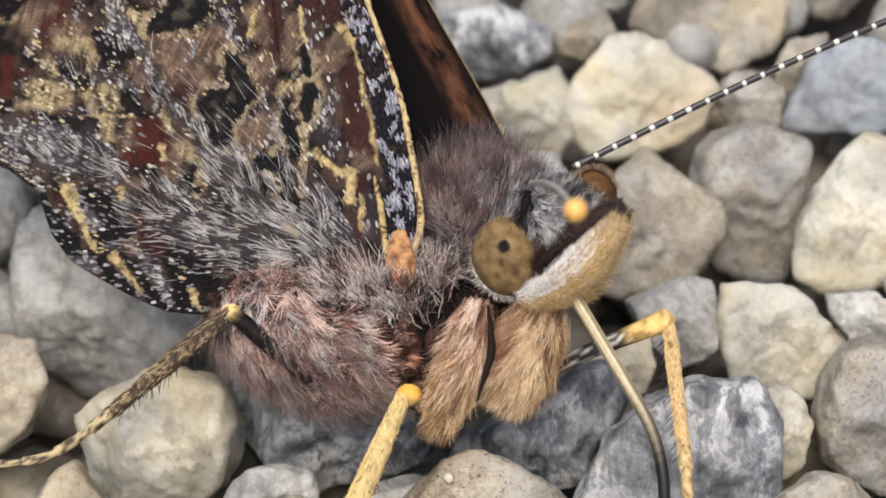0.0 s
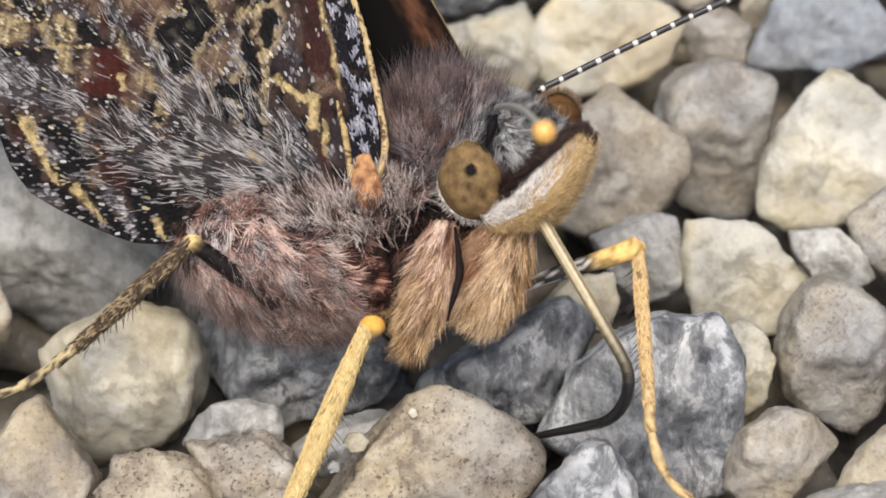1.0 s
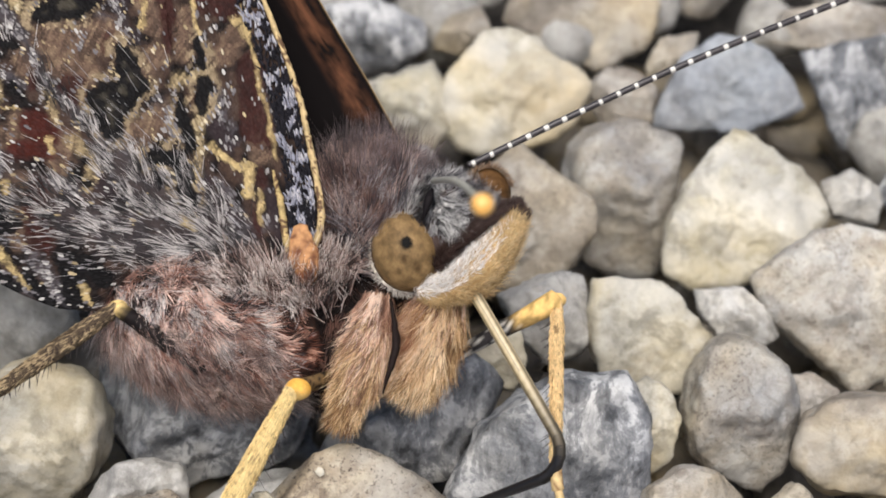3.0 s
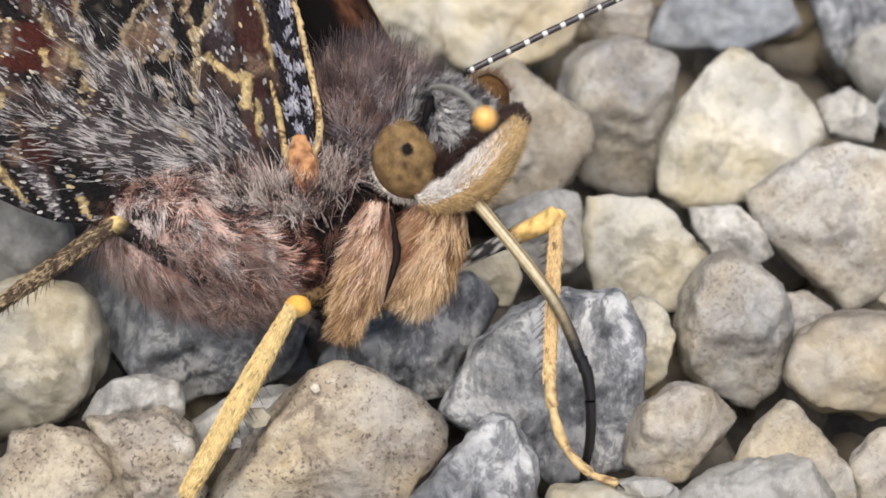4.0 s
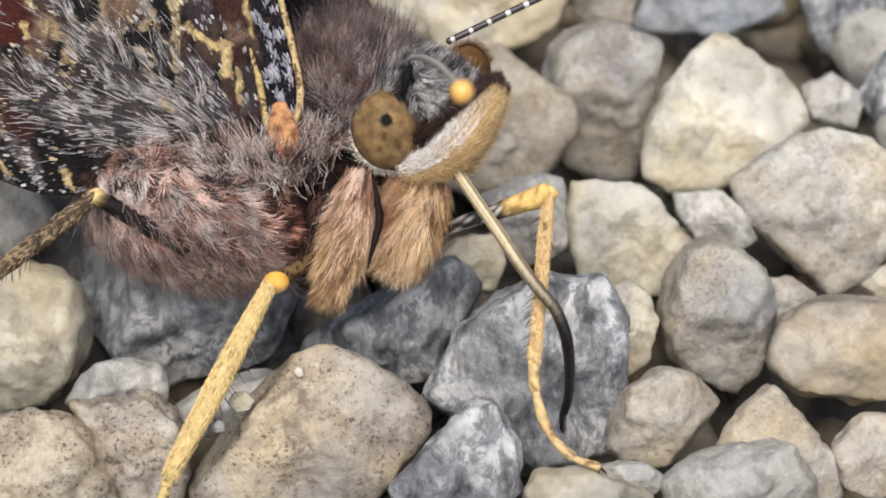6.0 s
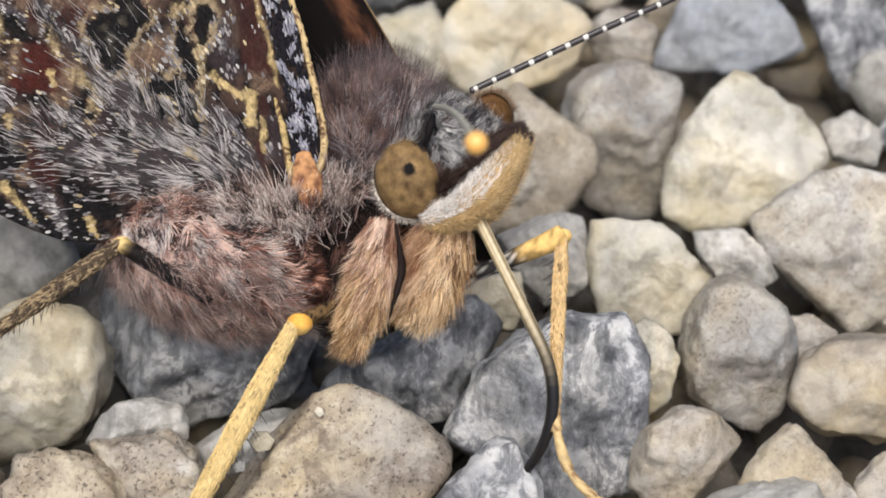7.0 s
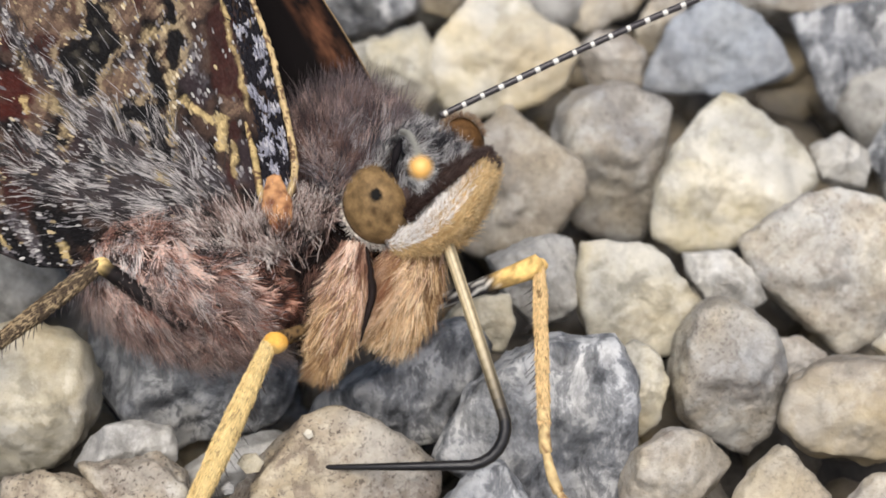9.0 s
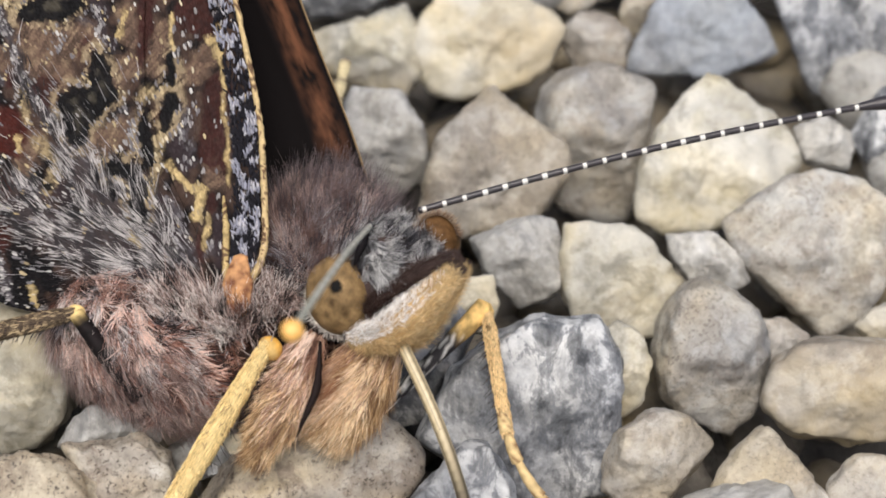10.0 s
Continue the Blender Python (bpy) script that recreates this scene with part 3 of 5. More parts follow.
def thorax_colors(p):
    n = len(p)
    x, y = (p[:, 0] - THORAX[0]) / 3.5, (p[:, 1] - THORAX[1]) / 2.2
    way = (0.85, -0.45, 0.0)
    grey = np.clip(0.26 + 0.7 * (y + 0.2 * x) + 1.5 * wave(p, 0.75, 5) + 0.6 * lanes(p, way, 0.3, 6), 0, 1)
    tone = np.clip(0.47 + 1.6 * lanes(p, way, 0.22, 9) + 1.3 * wave(p, 0.5, 10) + rng.normal(scale=0.17, size=n), 0, 1)
    red = hair_tones(tone, (0.0, (0.028, 0.014, 0.012)), (0.35, (0.18, 0.070, 0.049)), (0.65, (0.38, 0.19, 0.14)), (1.0, (0.74, 0.55, 0.47)))
    ash = hair_tones(tone, (0.1, (0.016, 0.013, 0.014)), (0.4, (0.11, 0.085, 0.085)), (0.65, (0.34, 0.29, 0.29)), (1.0, (0.68, 0.62, 0.59)))
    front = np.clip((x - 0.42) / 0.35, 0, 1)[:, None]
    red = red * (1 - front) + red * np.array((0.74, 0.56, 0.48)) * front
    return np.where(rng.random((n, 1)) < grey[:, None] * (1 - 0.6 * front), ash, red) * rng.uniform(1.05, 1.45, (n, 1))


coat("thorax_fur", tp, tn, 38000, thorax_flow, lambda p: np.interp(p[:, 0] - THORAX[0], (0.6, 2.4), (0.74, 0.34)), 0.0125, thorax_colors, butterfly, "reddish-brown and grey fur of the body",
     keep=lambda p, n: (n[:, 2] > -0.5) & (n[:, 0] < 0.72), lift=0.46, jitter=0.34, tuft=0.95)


coat("belly_fur", tp, tn, 5200, lambda p: thorax_flow(p) + np.array((0.1, -0.4, 0.0)), 1.3, 0.006,
     lambda p: tuft_colors(p, 0.6, 83, (0.0, (0.14, 0.08, 0.068)), (0.5, (0.32, 0.23, 0.20)), (1.0, (0.50, 0.42, 0.39))), butterfly, "fine long hairs along the belly",
     keep=lambda p, n: (n[:, 1] < 0.15) & (n[:, 2] > -0.6) & (n[:, 0] < 0.35), lift=0.5, jitter=0.4, tuft=0.4)


def collar_flow(p):
    return np.c_[0.25 + 0 * p[:, 0], 0.95 + 0 * p[:, 0], 0.1 + 0 * p[:, 0]]


def collar_colors(p):
    n = len(p)
    near = np.clip(0.5 - 0.5 * (p[:, 1] - COLLAR[1]) / 2.0 + 0.3 * (p[:, 0] - COLLAR[0]) + 0.4 * wave(p, 0.8, 21), 0, 1)[:, None]
    warm = tuft_colors(p, 0.6, 23, (0.0, (0.05, 0.025, 0.022)), (0.4, (0.11, 0.065, 0.055)), (0.7, (0.20, 0.13, 0.11)), (1.0, (0.36, 0.27, 0.24)))
    cold = tuft_colors(p, 0.4, 27, (0.1, (0.02, 0.019, 0.023)), (0.4, (0.07, 0.065, 0.078)), (0.7, (0.19, 0.18, 0.19)), (1.0, (0.36, 0.34, 0.335)))
    return np.where(rng.random((n, 1)) < near, cold, warm) * 1.65


coat("collar_fur", cp, cn, 26000, collar_flow, 0.66, 0.0075, collar_colors, butterfly, "short plum-brown and grey fur behind the head",
     keep=lambda p, n: n[:, 2] > -0.5, lift=0.8)

coat("nape_hair", cp, cn, 2600, lambda p: collar_flow(p) + np.array((-0.25, 0.1, -0.3)), 1.25, 0.007,
     lambda p: tuft_colors(p, 0.6, 63, (0.0, (0.022, 0.017, 0.02)), (0.5, (0.085, 0.06, 0.06)), (1.0, (0.22, 0.17, 0.17))), butterfly, "long sparse plum-brown hairs on the nape",
     keep=lambda p, n: (n[:, 1] > 0.2) & (n[:, 2] > -0.7), lift=0.9, jitter=0.5, tuft=0.4)

# ---- wings
O_A, O_B = 600.0, 335.0  # the wing base on the modelling grid
COSTA = ((60, 40), (94, 58), (155, 74), (261, 85), (340, 90), (503, 97), (700, 101), (1000, 104))
TRAIL = ((60, 190), (207, 197), (329, 191.5), (414, 188.5), (521, 181.5), (601, 177), (640, 173), (680, 167), (745, 165), (1000, 163))


def span(rows, r):
    a = np.array(rows)
    return np.interp(r, a[:, 0], a[:, 1])


def wing_w(r, theta):
    """The height of the wing towards the eye: the wings lean away from it upwards and backwards."""
    return 6.15 - 0.0022 * r - 0.0035 * np.clip(theta - 100, 0, 90) * r / 400


def wing_point(r, theta, rise=0.0):
    t = np.radians(theta)
    return grid(O_A + r * np.cos(t), O_B - r * np.sin(t), wing_w(r, theta) + rise)


def flat_ab(r, th):
    t = np.radians(th)
    return O_A + r * np.cos(t), O_B - r * np.sin(t)


def chart(r, th):
    """The wing's own flat chart, in which its pattern is laid out."""
    a, b = flat_ab(r, th)
    y = (b + 167.7) / 1.0215
    return (a + 142.6 - 0.0298 * y) / 1.0519, y


# The pattern, as tapered strokes on the chart: from x, y to x, y, then the half width at either end.
BLACKS = [(412, 104, 430, 165, 14, 27), (384, 190, 396, 248, 31, 17), (425, 165, 395, 200, 24, 30), (275, 48, 335, 20, 14, 32), (340, 10, 330, -60, 34, 26), (462, 290, 497, 286, 15, 13),
          (505, 295, 522, 372, 16, 13), (508, 205, 524, 272, 9, 12), (550, 160, 545, 206, 13, 11), (538, 86, 546, 128, 7, 8), (0, 8, 22, 10, 20, 14)]
BLACKS_LOW = [(160, 345, 205, 382, 17, 26), (176, 420, 226, 408, 12, 17), (66, 356, 122, 436, 15, 20), (322, 470, 332, 540, 20, 22), (250, 500, 300, 560, 12, 16), (180, 465, 225, 520, 9, 14),
              (178, 66, 200, 116, 14, 13), (206, 92, 238, 98, 10, 6), (116, 122, 150, 148, 10, 13), (228, 168, 252, 190, 8, 6), (80, 208, 104, 214, 12, 9), (330, 318, 352, 336, 9, 7), (345, 470, 380, 500, 14, 16)]
DARKS = [(536, 335, 542, 400, 25, 30), (585, 370, 600, 390, 14, 10), (560, 230, 590, 265, 14, 16), (660, 350, 668, 420, 12, 12), (10, 268, 12, 286, 15, 12), (120, 185, 140, 200, 10, 9), (420, 60, 436, 80, 9, 9),
         (400, 10, 412, 20, 16, 12), (370, 335, 385, 350, 12, 10), (500, 430, 540, 480, 9, 14), (160, 225, 170, 246, 10, 8)]
RUSTS = [(262, 232, 280, 250, 24, 29), (235, 276, 288, 282, 17, 15), (8, 112, 12, 162, 15, 13), (32, 132, 44, 136, 9, 7), (76, 72, 76, 44, 10, 9), (78, 44, 114, 24, 8, 9), (114, 20, 112, -14, 9, 10), (272, 340, 268, 352, 15, 12), (284, 428, 286, 446, 10, 9)]
MAROONS = [(488, -30, 488, 52, 13, 14), (488, 52, 492, 104, 14, 8), (628, 130, 632, 240, 22, 27), (652, 230, 656, 268, 14, 9), (556, 14, 592, 26, 26, 23), (575, -60, 575, 0, 26, 26), (530, 186, 540, 190, 13, 12),
           (640, 322, 645, 336, 12, 8), (630, 388, 634, 424, 8, 7), (332, 172, 340, 186, 26, 18), (262, 152, 266, 166, 9, 8), (392, 78, 384, 104, 7, 8), (262, 362, 268, 430, 20, 23), (95, 345, 112, 372, 6, 5)]
TAUPES = [(286, 82, 392, 82, 26, 30), (318, 122, 352, 150, 36, 30), (436, 258, 472, 220, 24, 24), (474, 110, 452, 140, 20, 16), (456, 18, 472, 62, 20, 18), (520, 44, 516, 112, 16, 15), (602, 78, 582, 112, 20, 18),
          (240, 108, 252, 142, 13, 15), (98, 40, 150, 92, 32, 34), (52, 28, 62, 66, 24, 18), (640, 268, 644, 290, 18, 16), (238, 226, 222, 262, 14, 16), (320, 262, 306, 302, 20, 20), (240, 330, 240, 440, 12, 14)]
STRAWS = [(60, 158, 112, 172, 20, 20), (78, 108, 96, 126, 12, 10), (28, 186, 92, 190, 7, 8), (190, 214, 196, 248, 13, 9), (192, 160, 200, 190, 17, 14), (148, 146, 168, 196, 11, 11), (170, 98, 158, 120, 10, 9),
          (364, 292, 352, 342, 9, 8), (330, 264, 356, 284, 13, 9), (500, 158, 542, 142, 11, 8), (540, 210, 538, 320, 7, 8), (106, 74, 150, 78, 12, 14), (230, 22, 246, 36, 10, 7), (288, 180, 300, 230, 5, 7)]
BRIGHTS = [(558, 268, 584, 294, 8, 6), (584, 294, 622, 306, 5, 7), (624, 306, 618, 352, 9, 8), (638, 350, 640, 402, 6, 6), (530, 16, 546, 82, 4, 3), (612, 24, 634, 112, 4, 3), (634, 112, 668, 286, 3, 4), (604, 50, 620, 72, 9, 7), (512, 400, 526, 410, 8, 8),
           (118, 338, 174, 446, 13, 4), (214, 336, 216, 352, 9, 6), (204, 456, 250, 520, 8, 3), (340, 514, 356, 542, 6, 5), (452, 20, 448, 62, 5, 5), (290, 260, 296, 282, 6, 5), (150, 205, 240, 208, 2, 2)]
DUSTY = [(196, 8, 268, 120, 13, 11), (268, 120, 300, 172, 11, 9), (300, 172, 372, 244, 9, 11), (372, 244, 440, 296, 9, 12), (378, 42, 436, 84, 6, 9), (404, 26, 414, 62, 8, 9), (30, 240, 160, 262, 26, 30), (90, 290, 200, 296, 16, 20),
         (62, 350, 86, 430, 14, 13), (110, 456, 168, 474, 9, 11), (262, 462, 300, 520, 13, 14)]
DUSTY_LOW = [(574, 180, 594, 262, 12, 12), (572, 334, 602, 394, 9, 12), (470, 190, 504, 250, 9, 12), (600, 420, 660, 400, 12, 14), (150, 376, 210, 440, 8, 8), (60, 56, 50, 30, 8, 10), (205, 500, 330, 552, 9, 9), (300, 330, 330, 350, 12, 10),
             (640, 110, 660, 250, 7, 7), (340, 100, 346, 66, 8, 8), (216, 150, 250, 166, 9, 8), (432, 270, 500, 290, 8, 10)]
HAIRY = [(386, 276, 520, 420, 34, 58), (470, 470, 610, 474, 34, 32), (240, 372, 420, 420, 26, 46), (20, 240, 200, 300, 30, 26), (200, 20, 300, 170, 10, 10), (300, 175, 380, 250, 10, 14), (110, 120, 190, 140, 8, 8), (576, 380, 610, 440, 20, 24), (470, 300, 520, 340, 10, 30), (250, 345, 330, 340, 14, 12)]


VEINS = [(88, 60), (94, 80), (101, 120), (110, 90), (119, 90), (128, 90), (137, 110), (146, 100), (153, 110), (160, 140), (168, 160), (176, 150)]


def stroke(x, y, strokes):
    """How far inside the nearest stroke each place lies, in chart steps; below 0 outside."""
    best = np.full(len(x), -99.0)
    for x0, y0, x1, y1, r0, r1 in strokes:
        dx, dy = x1 - x0, y1 - y0
        k = np.clip(((x - x0) * dx + (y - y0) * dy) / (dx * dx + dy * dy), 0, 1)
        best = np.maximum(best, r0 + (r1 - r0) * k - np.hypot(x - x0 - k * dx, y - y0 - k * dy))
    return best


def soft(depth, edge):
    return np.clip(0.5 + depth / edge, 0, 1)


def pattern(r, th):
    """How much of each marking there is at each place, with ragged borders where the scales interlock."""
    x, y = chart(r, th)
    p = np.c_[x, y, 0 * x]
    x = x + 6.0 * wave(p, 26.0, 1) + 4.0 * wave(p, 10.0, 2)
    y = y + 6.0 * wave(p, 26.0, 4) + 4.0 * wave(p, 10.0, 5)
    black = stroke(x, y, BLACKS)
    return {"p": p, "black": soft(black, 4), "hollow": soft(black - 17, 12), "rim": soft(8 - abs(black + 6), 8),
            "low": soft(stroke(x, y, BLACKS_LOW), 5), "dark": soft(stroke(x, y, DARKS), 12), "rust": soft(stroke(x, y, RUSTS), 14), "maroon": soft(stroke(x, y, MAROONS), 9),
            "taupe": soft(stroke(x, y, TAUPES), 14), "straw": soft(stroke(x, y, STRAWS), 9), "bright": soft(stroke(x, y, BRIGHTS), 4),
            "dusty": soft(np.maximum(stroke(x, y, DUSTY), stroke(x, y, DUSTY_LOW)), 10), "hairy": soft(stroke(x, y, HAIRY), 30)}


def rows_of(r, th):
    """Coordinates drawn out from the wing base, as the rows of scales run."""
    return np.c_[r * 0.22, np.radians(th) * r, 0 * r]


def lay(col, color, amount):
    return col * (1 - amount[:, None]) + np.asarray(color, float) * amount[:, None]


def wing_paint(r, theta):
    """The marbled underside: smoky ground, taupe fields, straw and rust patches, and black cells with pale rims."""
    f = pattern(r, theta)
    p = f["p"]
    n1, n2 = wave(p, 40.0, 31), wave(p, 16.0, 32)
    n3 = wave(rows_of(r, theta), 6.0, 33)
    grain = np.clip(0.7 + 0.6 * n3 + 0.8 * n2, 0, 1)
    col = lerp((0.009, 0.007, 0.007), (0.048, 0.030, 0.023), np.clip(0.45 + 1.5 * n1 + 1.2 * n2, 0, 1)[:, None])
    col = lay(col, (0.06, 0.055, 0.062), f["dusty"] * 0.8 * grain)
    col = lay(col, (0.045, 0.038, 0.040), f["hairy"] * 0.7)
    col = lay(col, (0.112, 0.072, 0.051), f["taupe"] * np.clip(0.85 + 0.5 * n2 + 0.5 * n3, 0.3, 1))
    col = lay(col, (0.17, 0.122, 0.078), f["taupe"] * np.clip(1.4 * n2 + 1.2 * n3 - 0.35, 0, 0.7))
    col = lay(col, (0.028, 0.020, 0.022), f["dark"] * 0.9)
    col = lay(col, (0.255, 0.195, 0.11), f["straw"] * grain)
    col = lay(col, (0.048, 0.012, 0.009), f["rust"] * np.clip(0.92 + 0.5 * n2, 0, 1))
    col = lay(col, (0.034, 0.013, 0.011), f["maroon"] * np.clip(0.9 + 0.5 * n2, 0, 1))
    col = lay(col, (0.26, 0.20, 0.125), f["rim"] * np.clip(0.35 + 1.5 * n2 + n3, 0, 0.8))
    col = lay(col, (0.006, 0.0055, 0.006), np.maximum(f["black"], f["low"]) * 0.98)
    col = lay(col, (0.055, 0.048, 0.036), f["hollow"] * np.clip(0.4 + 1.6 * n2, 0, 0.8))
    col = lay(col, (0.40, 0.30, 0.145), f["bright"] * np.clip(0.75 + 0.8 * n2 + 0.4 * n3, 0, 1))
    return np.clip(col * (1 + 0.3 * n3)[:, None], 0.004, 1)


def wing(name, first, last, rise, label, rings=300, across=260, ripple=0.018):
    """One wing as a shell with thickness between two edges, each given as a function of the reach r."""
    rr = np.linspace(45, 960, rings)
    k = np.linspace(0, 1, across)
    R = np.repeat(rr, across)
    T = np.concatenate([lerp(first(r), last(r), k) for r in rr])
    lift = np.zeros(len(R))
    for angle, reach in VEINS:
        off = (T - angle - 1.6 * np.sin(R / 130.0 + angle)) * np.pi / 180 * R
        lift += ripple * np.exp(-((off / 9.0) ** 2)) * (R > reach)
    lift += 0.02 * wave(np.c_[R, T * 6, 0 * R], 40.0, 7)
    top = wing_point(R, T, rise + lift)
    low = wing_point(R, T, rise + lift - 0.05)
    n = len(R)
    f = []
    for i in range(rings - 1):
        for j in range(across - 1):
            q = [i * across + j, i * across + j + 1, (i + 1) * across + j + 1, (i + 1) * across + j]
            f.append(q)
            f.append([x + n for x in reversed(q)])
    edge = [i * across for i in range(rings)], [i * across + across - 1 for i in range(rings)], list(range(across)), [(rings - 1) * across + j for j in range(across)]
    for e in edge:
        f += [[e[i], e[i + 1], e[i + 1] + n, e[i] + n] for i in range(len(e) - 1)]
    col = wing_paint(R, T)
    return part(name, mesh(name, np.vstack([top, low]), f, WING, np.vstack([col, col * 0.6])), butterfly, label)


def border(r):
    """Where the front edge of the hindwing crosses the forewing."""
    return 118 + 6 * np.sin(r / 150.0)


forewing = wing("forewing", lambda r: span(COSTA, r) + 0 * r, lambda r: border(r) + 5, 0.0, "near forewing, smoky brown with dark and russet bands", across=140)
hindwing = wing("hindwing", lambda r: border(r), lambda r: span(TRAIL, r), 0.12, "near hindwing, marbled brown, black, grey and straw yellow")


def flakes(n, choose, size, rise, colors, name, parent, label):
    """Loose pale scales lying on the wing like shingles, pointing away from its base."""
    r = 50 + 760 * np.sqrt(rng.random(n * 4))
    k = rng.random(n * 4)
    th = lerp(span(COSTA, r) + 0.6, span(TRAIL, r) - 0.5, k)
    keep = choose(r, th)
    r, th = r[keep][:n], th[keep][:n]
    h = rise + np.where(th > border(r), 0.12, 0.0) + 0.022
    c = wing_point(r, th, h)
    out = wing_point(r + 5, th, h) - c
    out /= np.linalg.norm(out, axis=1)[:, None]
    out += rng.normal(scale=0.13, size=out.shape) * (1, 1, 0.12)
    out /= np.linalg.norm(out, axis=1)[:, None]
    side = np.cross(out, (0, 0, 1.0))
    up = np.cross(side, out)
    s = size * rng.uniform(0.55, 1.5, len(r))[:, None]
    w = s * rng.uniform(0.17, 0.28, (len(r), 1))
    ring = [c - out * s * 0.6, c - out * s * 0.2 + side * w, c + out * s * 0.45 + side * w * 0.9, c + out * s * 0.75, c + out * s * 0.45 - side * w * 0.9, c - out * s * 0.2 - side * w]
    ring = [p + up * u for p, u in zip(ring, (0.0, 0.003, 0.006, 0.007, 0.006, 0.003))]
    crown = c + up * 0.009
    v = np.stack([*ring, crown], 1).reshape(-1, 3)
    tri = np.array([(6, (i + 1) % 6, i) for i in range(6)] + [(0, 1, 2), (0, 2, 3), (0, 3, 4), (0, 4, 5)])
    f = (tri[None] + np.arange(len(r))[:, None, None] * 7).reshape(-1, 3)
    col = np.repeat(colors(r, th)[:, None], 7, 1).reshape(-1, 3)
    return tagged(part(name, mesh(name, v, f, SCALE, col, False), parent, label), kind="stuff")


def clumps(r, th):
    f = pattern(r, th)
    d = -0.08 + 0.4 * wave(f["p"], 30.0, 51) + 0.9 * wave(rows_of(r, th), 9.0, 52)
    d = d + 0.34 * f["dusty"] + 0.18 * f["straw"] + 0.16 * f["rim"] + 0.05 * f["hairy"] + 0.3 * (span(TRAIL, r) - th < 3.0) - 0.12 * f["taupe"]
    d = np.where(f["black"] > 0.5, -0.2 + 0.22 * f["hollow"], np.where(f["low"] > 0.5, 0.10, d))
    d = np.where(np.maximum(f["rust"], f["maroon"]) > 0.5, 0.025, d)
    return d > rng.random(len(r)) * 0.9


def flake_colors(r, th):
    f = pattern(r, th)
    n = len(r)
    yellow = np.clip(0.10 + 0.9 * np.maximum(f["straw"], f["bright"]) + 0.4 * f["taupe"] + 0.3 * f["rim"] + 0.7 * wave(f["p"], 60.0, 57) - 0.5 * f["dusty"], 0.02, 0.96)[:, None]
    return np.where(rng.random((n, 1)) < yellow, blend_colors(n, (3, (0.35, 0.275, 0.16)), (3, (0.24, 0.185, 0.11)), (1, (0.46, 0.39, 0.27))),
                    blend_colors(n, (3, (0.22, 0.205, 0.20)), (4, (0.12, 0.11, 0.115)), (1, (0.38, 0.36, 0.34))))


flakes(7000, clumps, 0.12, 0.006, flake_colors, "scale_dust", hindwing, "pale straw and whitish scales dusted over the wing")


def ground_colors(r, th):
    """Scales of the wing's own colours, some a shade lighter or darker."""
    return wing_paint(r, th) * rng.uniform(0.85, 1.25, (len(r), 1))


flakes(26000, lambda r, th: np.full(len(r), True), 0.095, 0.0, ground_colors, "scale_cover", hindwing, "fine brown scales that roof the wing")

# sparse long hairs lying outwards along the veins
m_ = 170
r_, t_ = 110 + 400 * rng.random(m_), np.array([v[0] for v in VEINS[5:]])[rng.integers(0, len(VEINS) - 5, m_)] + rng.normal(scale=3.0, size=m_)
root_ = wing_point(r_, t_, 0.15)
way_ = wing_point(r_ + 10, t_, 0.15) - root_
way_ = way_ / np.linalg.norm(way_, axis=1)[:, None] + rng.normal(scale=0.12, size=(m_, 3)) + (0, 0, 0.06)
part("vein_hair", strands(root_, way_, np.tile((0, 0, 0.15), (m_, 1)), rng.uniform(0.4, 0.9, m_), rng.uniform(0.006, 0.010, m_),
     blend_colors(m_, (3, (0.40, 0.38, 0.39)), (2, (0.24, 0.22, 0.22)), (1, (0.55, 0.52, 0.50))), "vein_hair"), hindwing, "fine pale hairs along the veins")

# ---- long grey hair over the hindwing base
m_ = 30000
r_ = 30 + 690 * rng.random(m_) ** 0.8
t_ = 110 + 82 * rng.random(m_)
f_ = pattern(r_, t_)
keep_ = f_["hairy"] * (0.24 + 1.6 * wave(f_["p"], 30.0, 71) + 0.5 * wave(f_["p"], 12.0, 72)) > rng.random(m_)
r_, t_ = r_[keep_], t_[keep_]
n_ = len(r_)
root_ = wing_point(r_, t_, 0.14)
way_ = wing_point(r_ + 10, t_ - 1.2 * np.clip((170 - t_) / 40, 0, 1), 0.14) - root_
way_ /= np.linalg.norm(way_, axis=1)[:, None]
way_ += rng.normal(scale=0.10, size=way_.shape) + (0, 0, 0.10) + 0.8 * np.stack([wave(root_, 0.5, 91 + k) for k in range(3)], 1)
lane_ = np.c_[r_ * 0.012, np.radians(t_) * r_ * 0.10, 0 * r_]
tone_ = np.clip(0.49 + 2.0 * wave(lane_, 1.3, 95) + 0.9 * wave(root_, 0.4, 96) + rng.normal(scale=0.2, size=n_), 0, 1)
part("wing_hair", strands(root_, way_, np.tile((0, 0, 0.2), (n_, 1)), rng.uniform(0.25, 0.75, n_), rng.uniform(0.009, 0.018, n_),
     np.stack([np.interp(tone_, (0, 0.3, 0.6, 1), c) for c in ((0.012, 0.045, 0.24, 0.56), (0.011, 0.04, 0.215, 0.52), (0.012, 0.04, 0.215, 0.50))], 1), "wing_hair"),
     hindwing, "long lilac-grey hairs over the wing base")

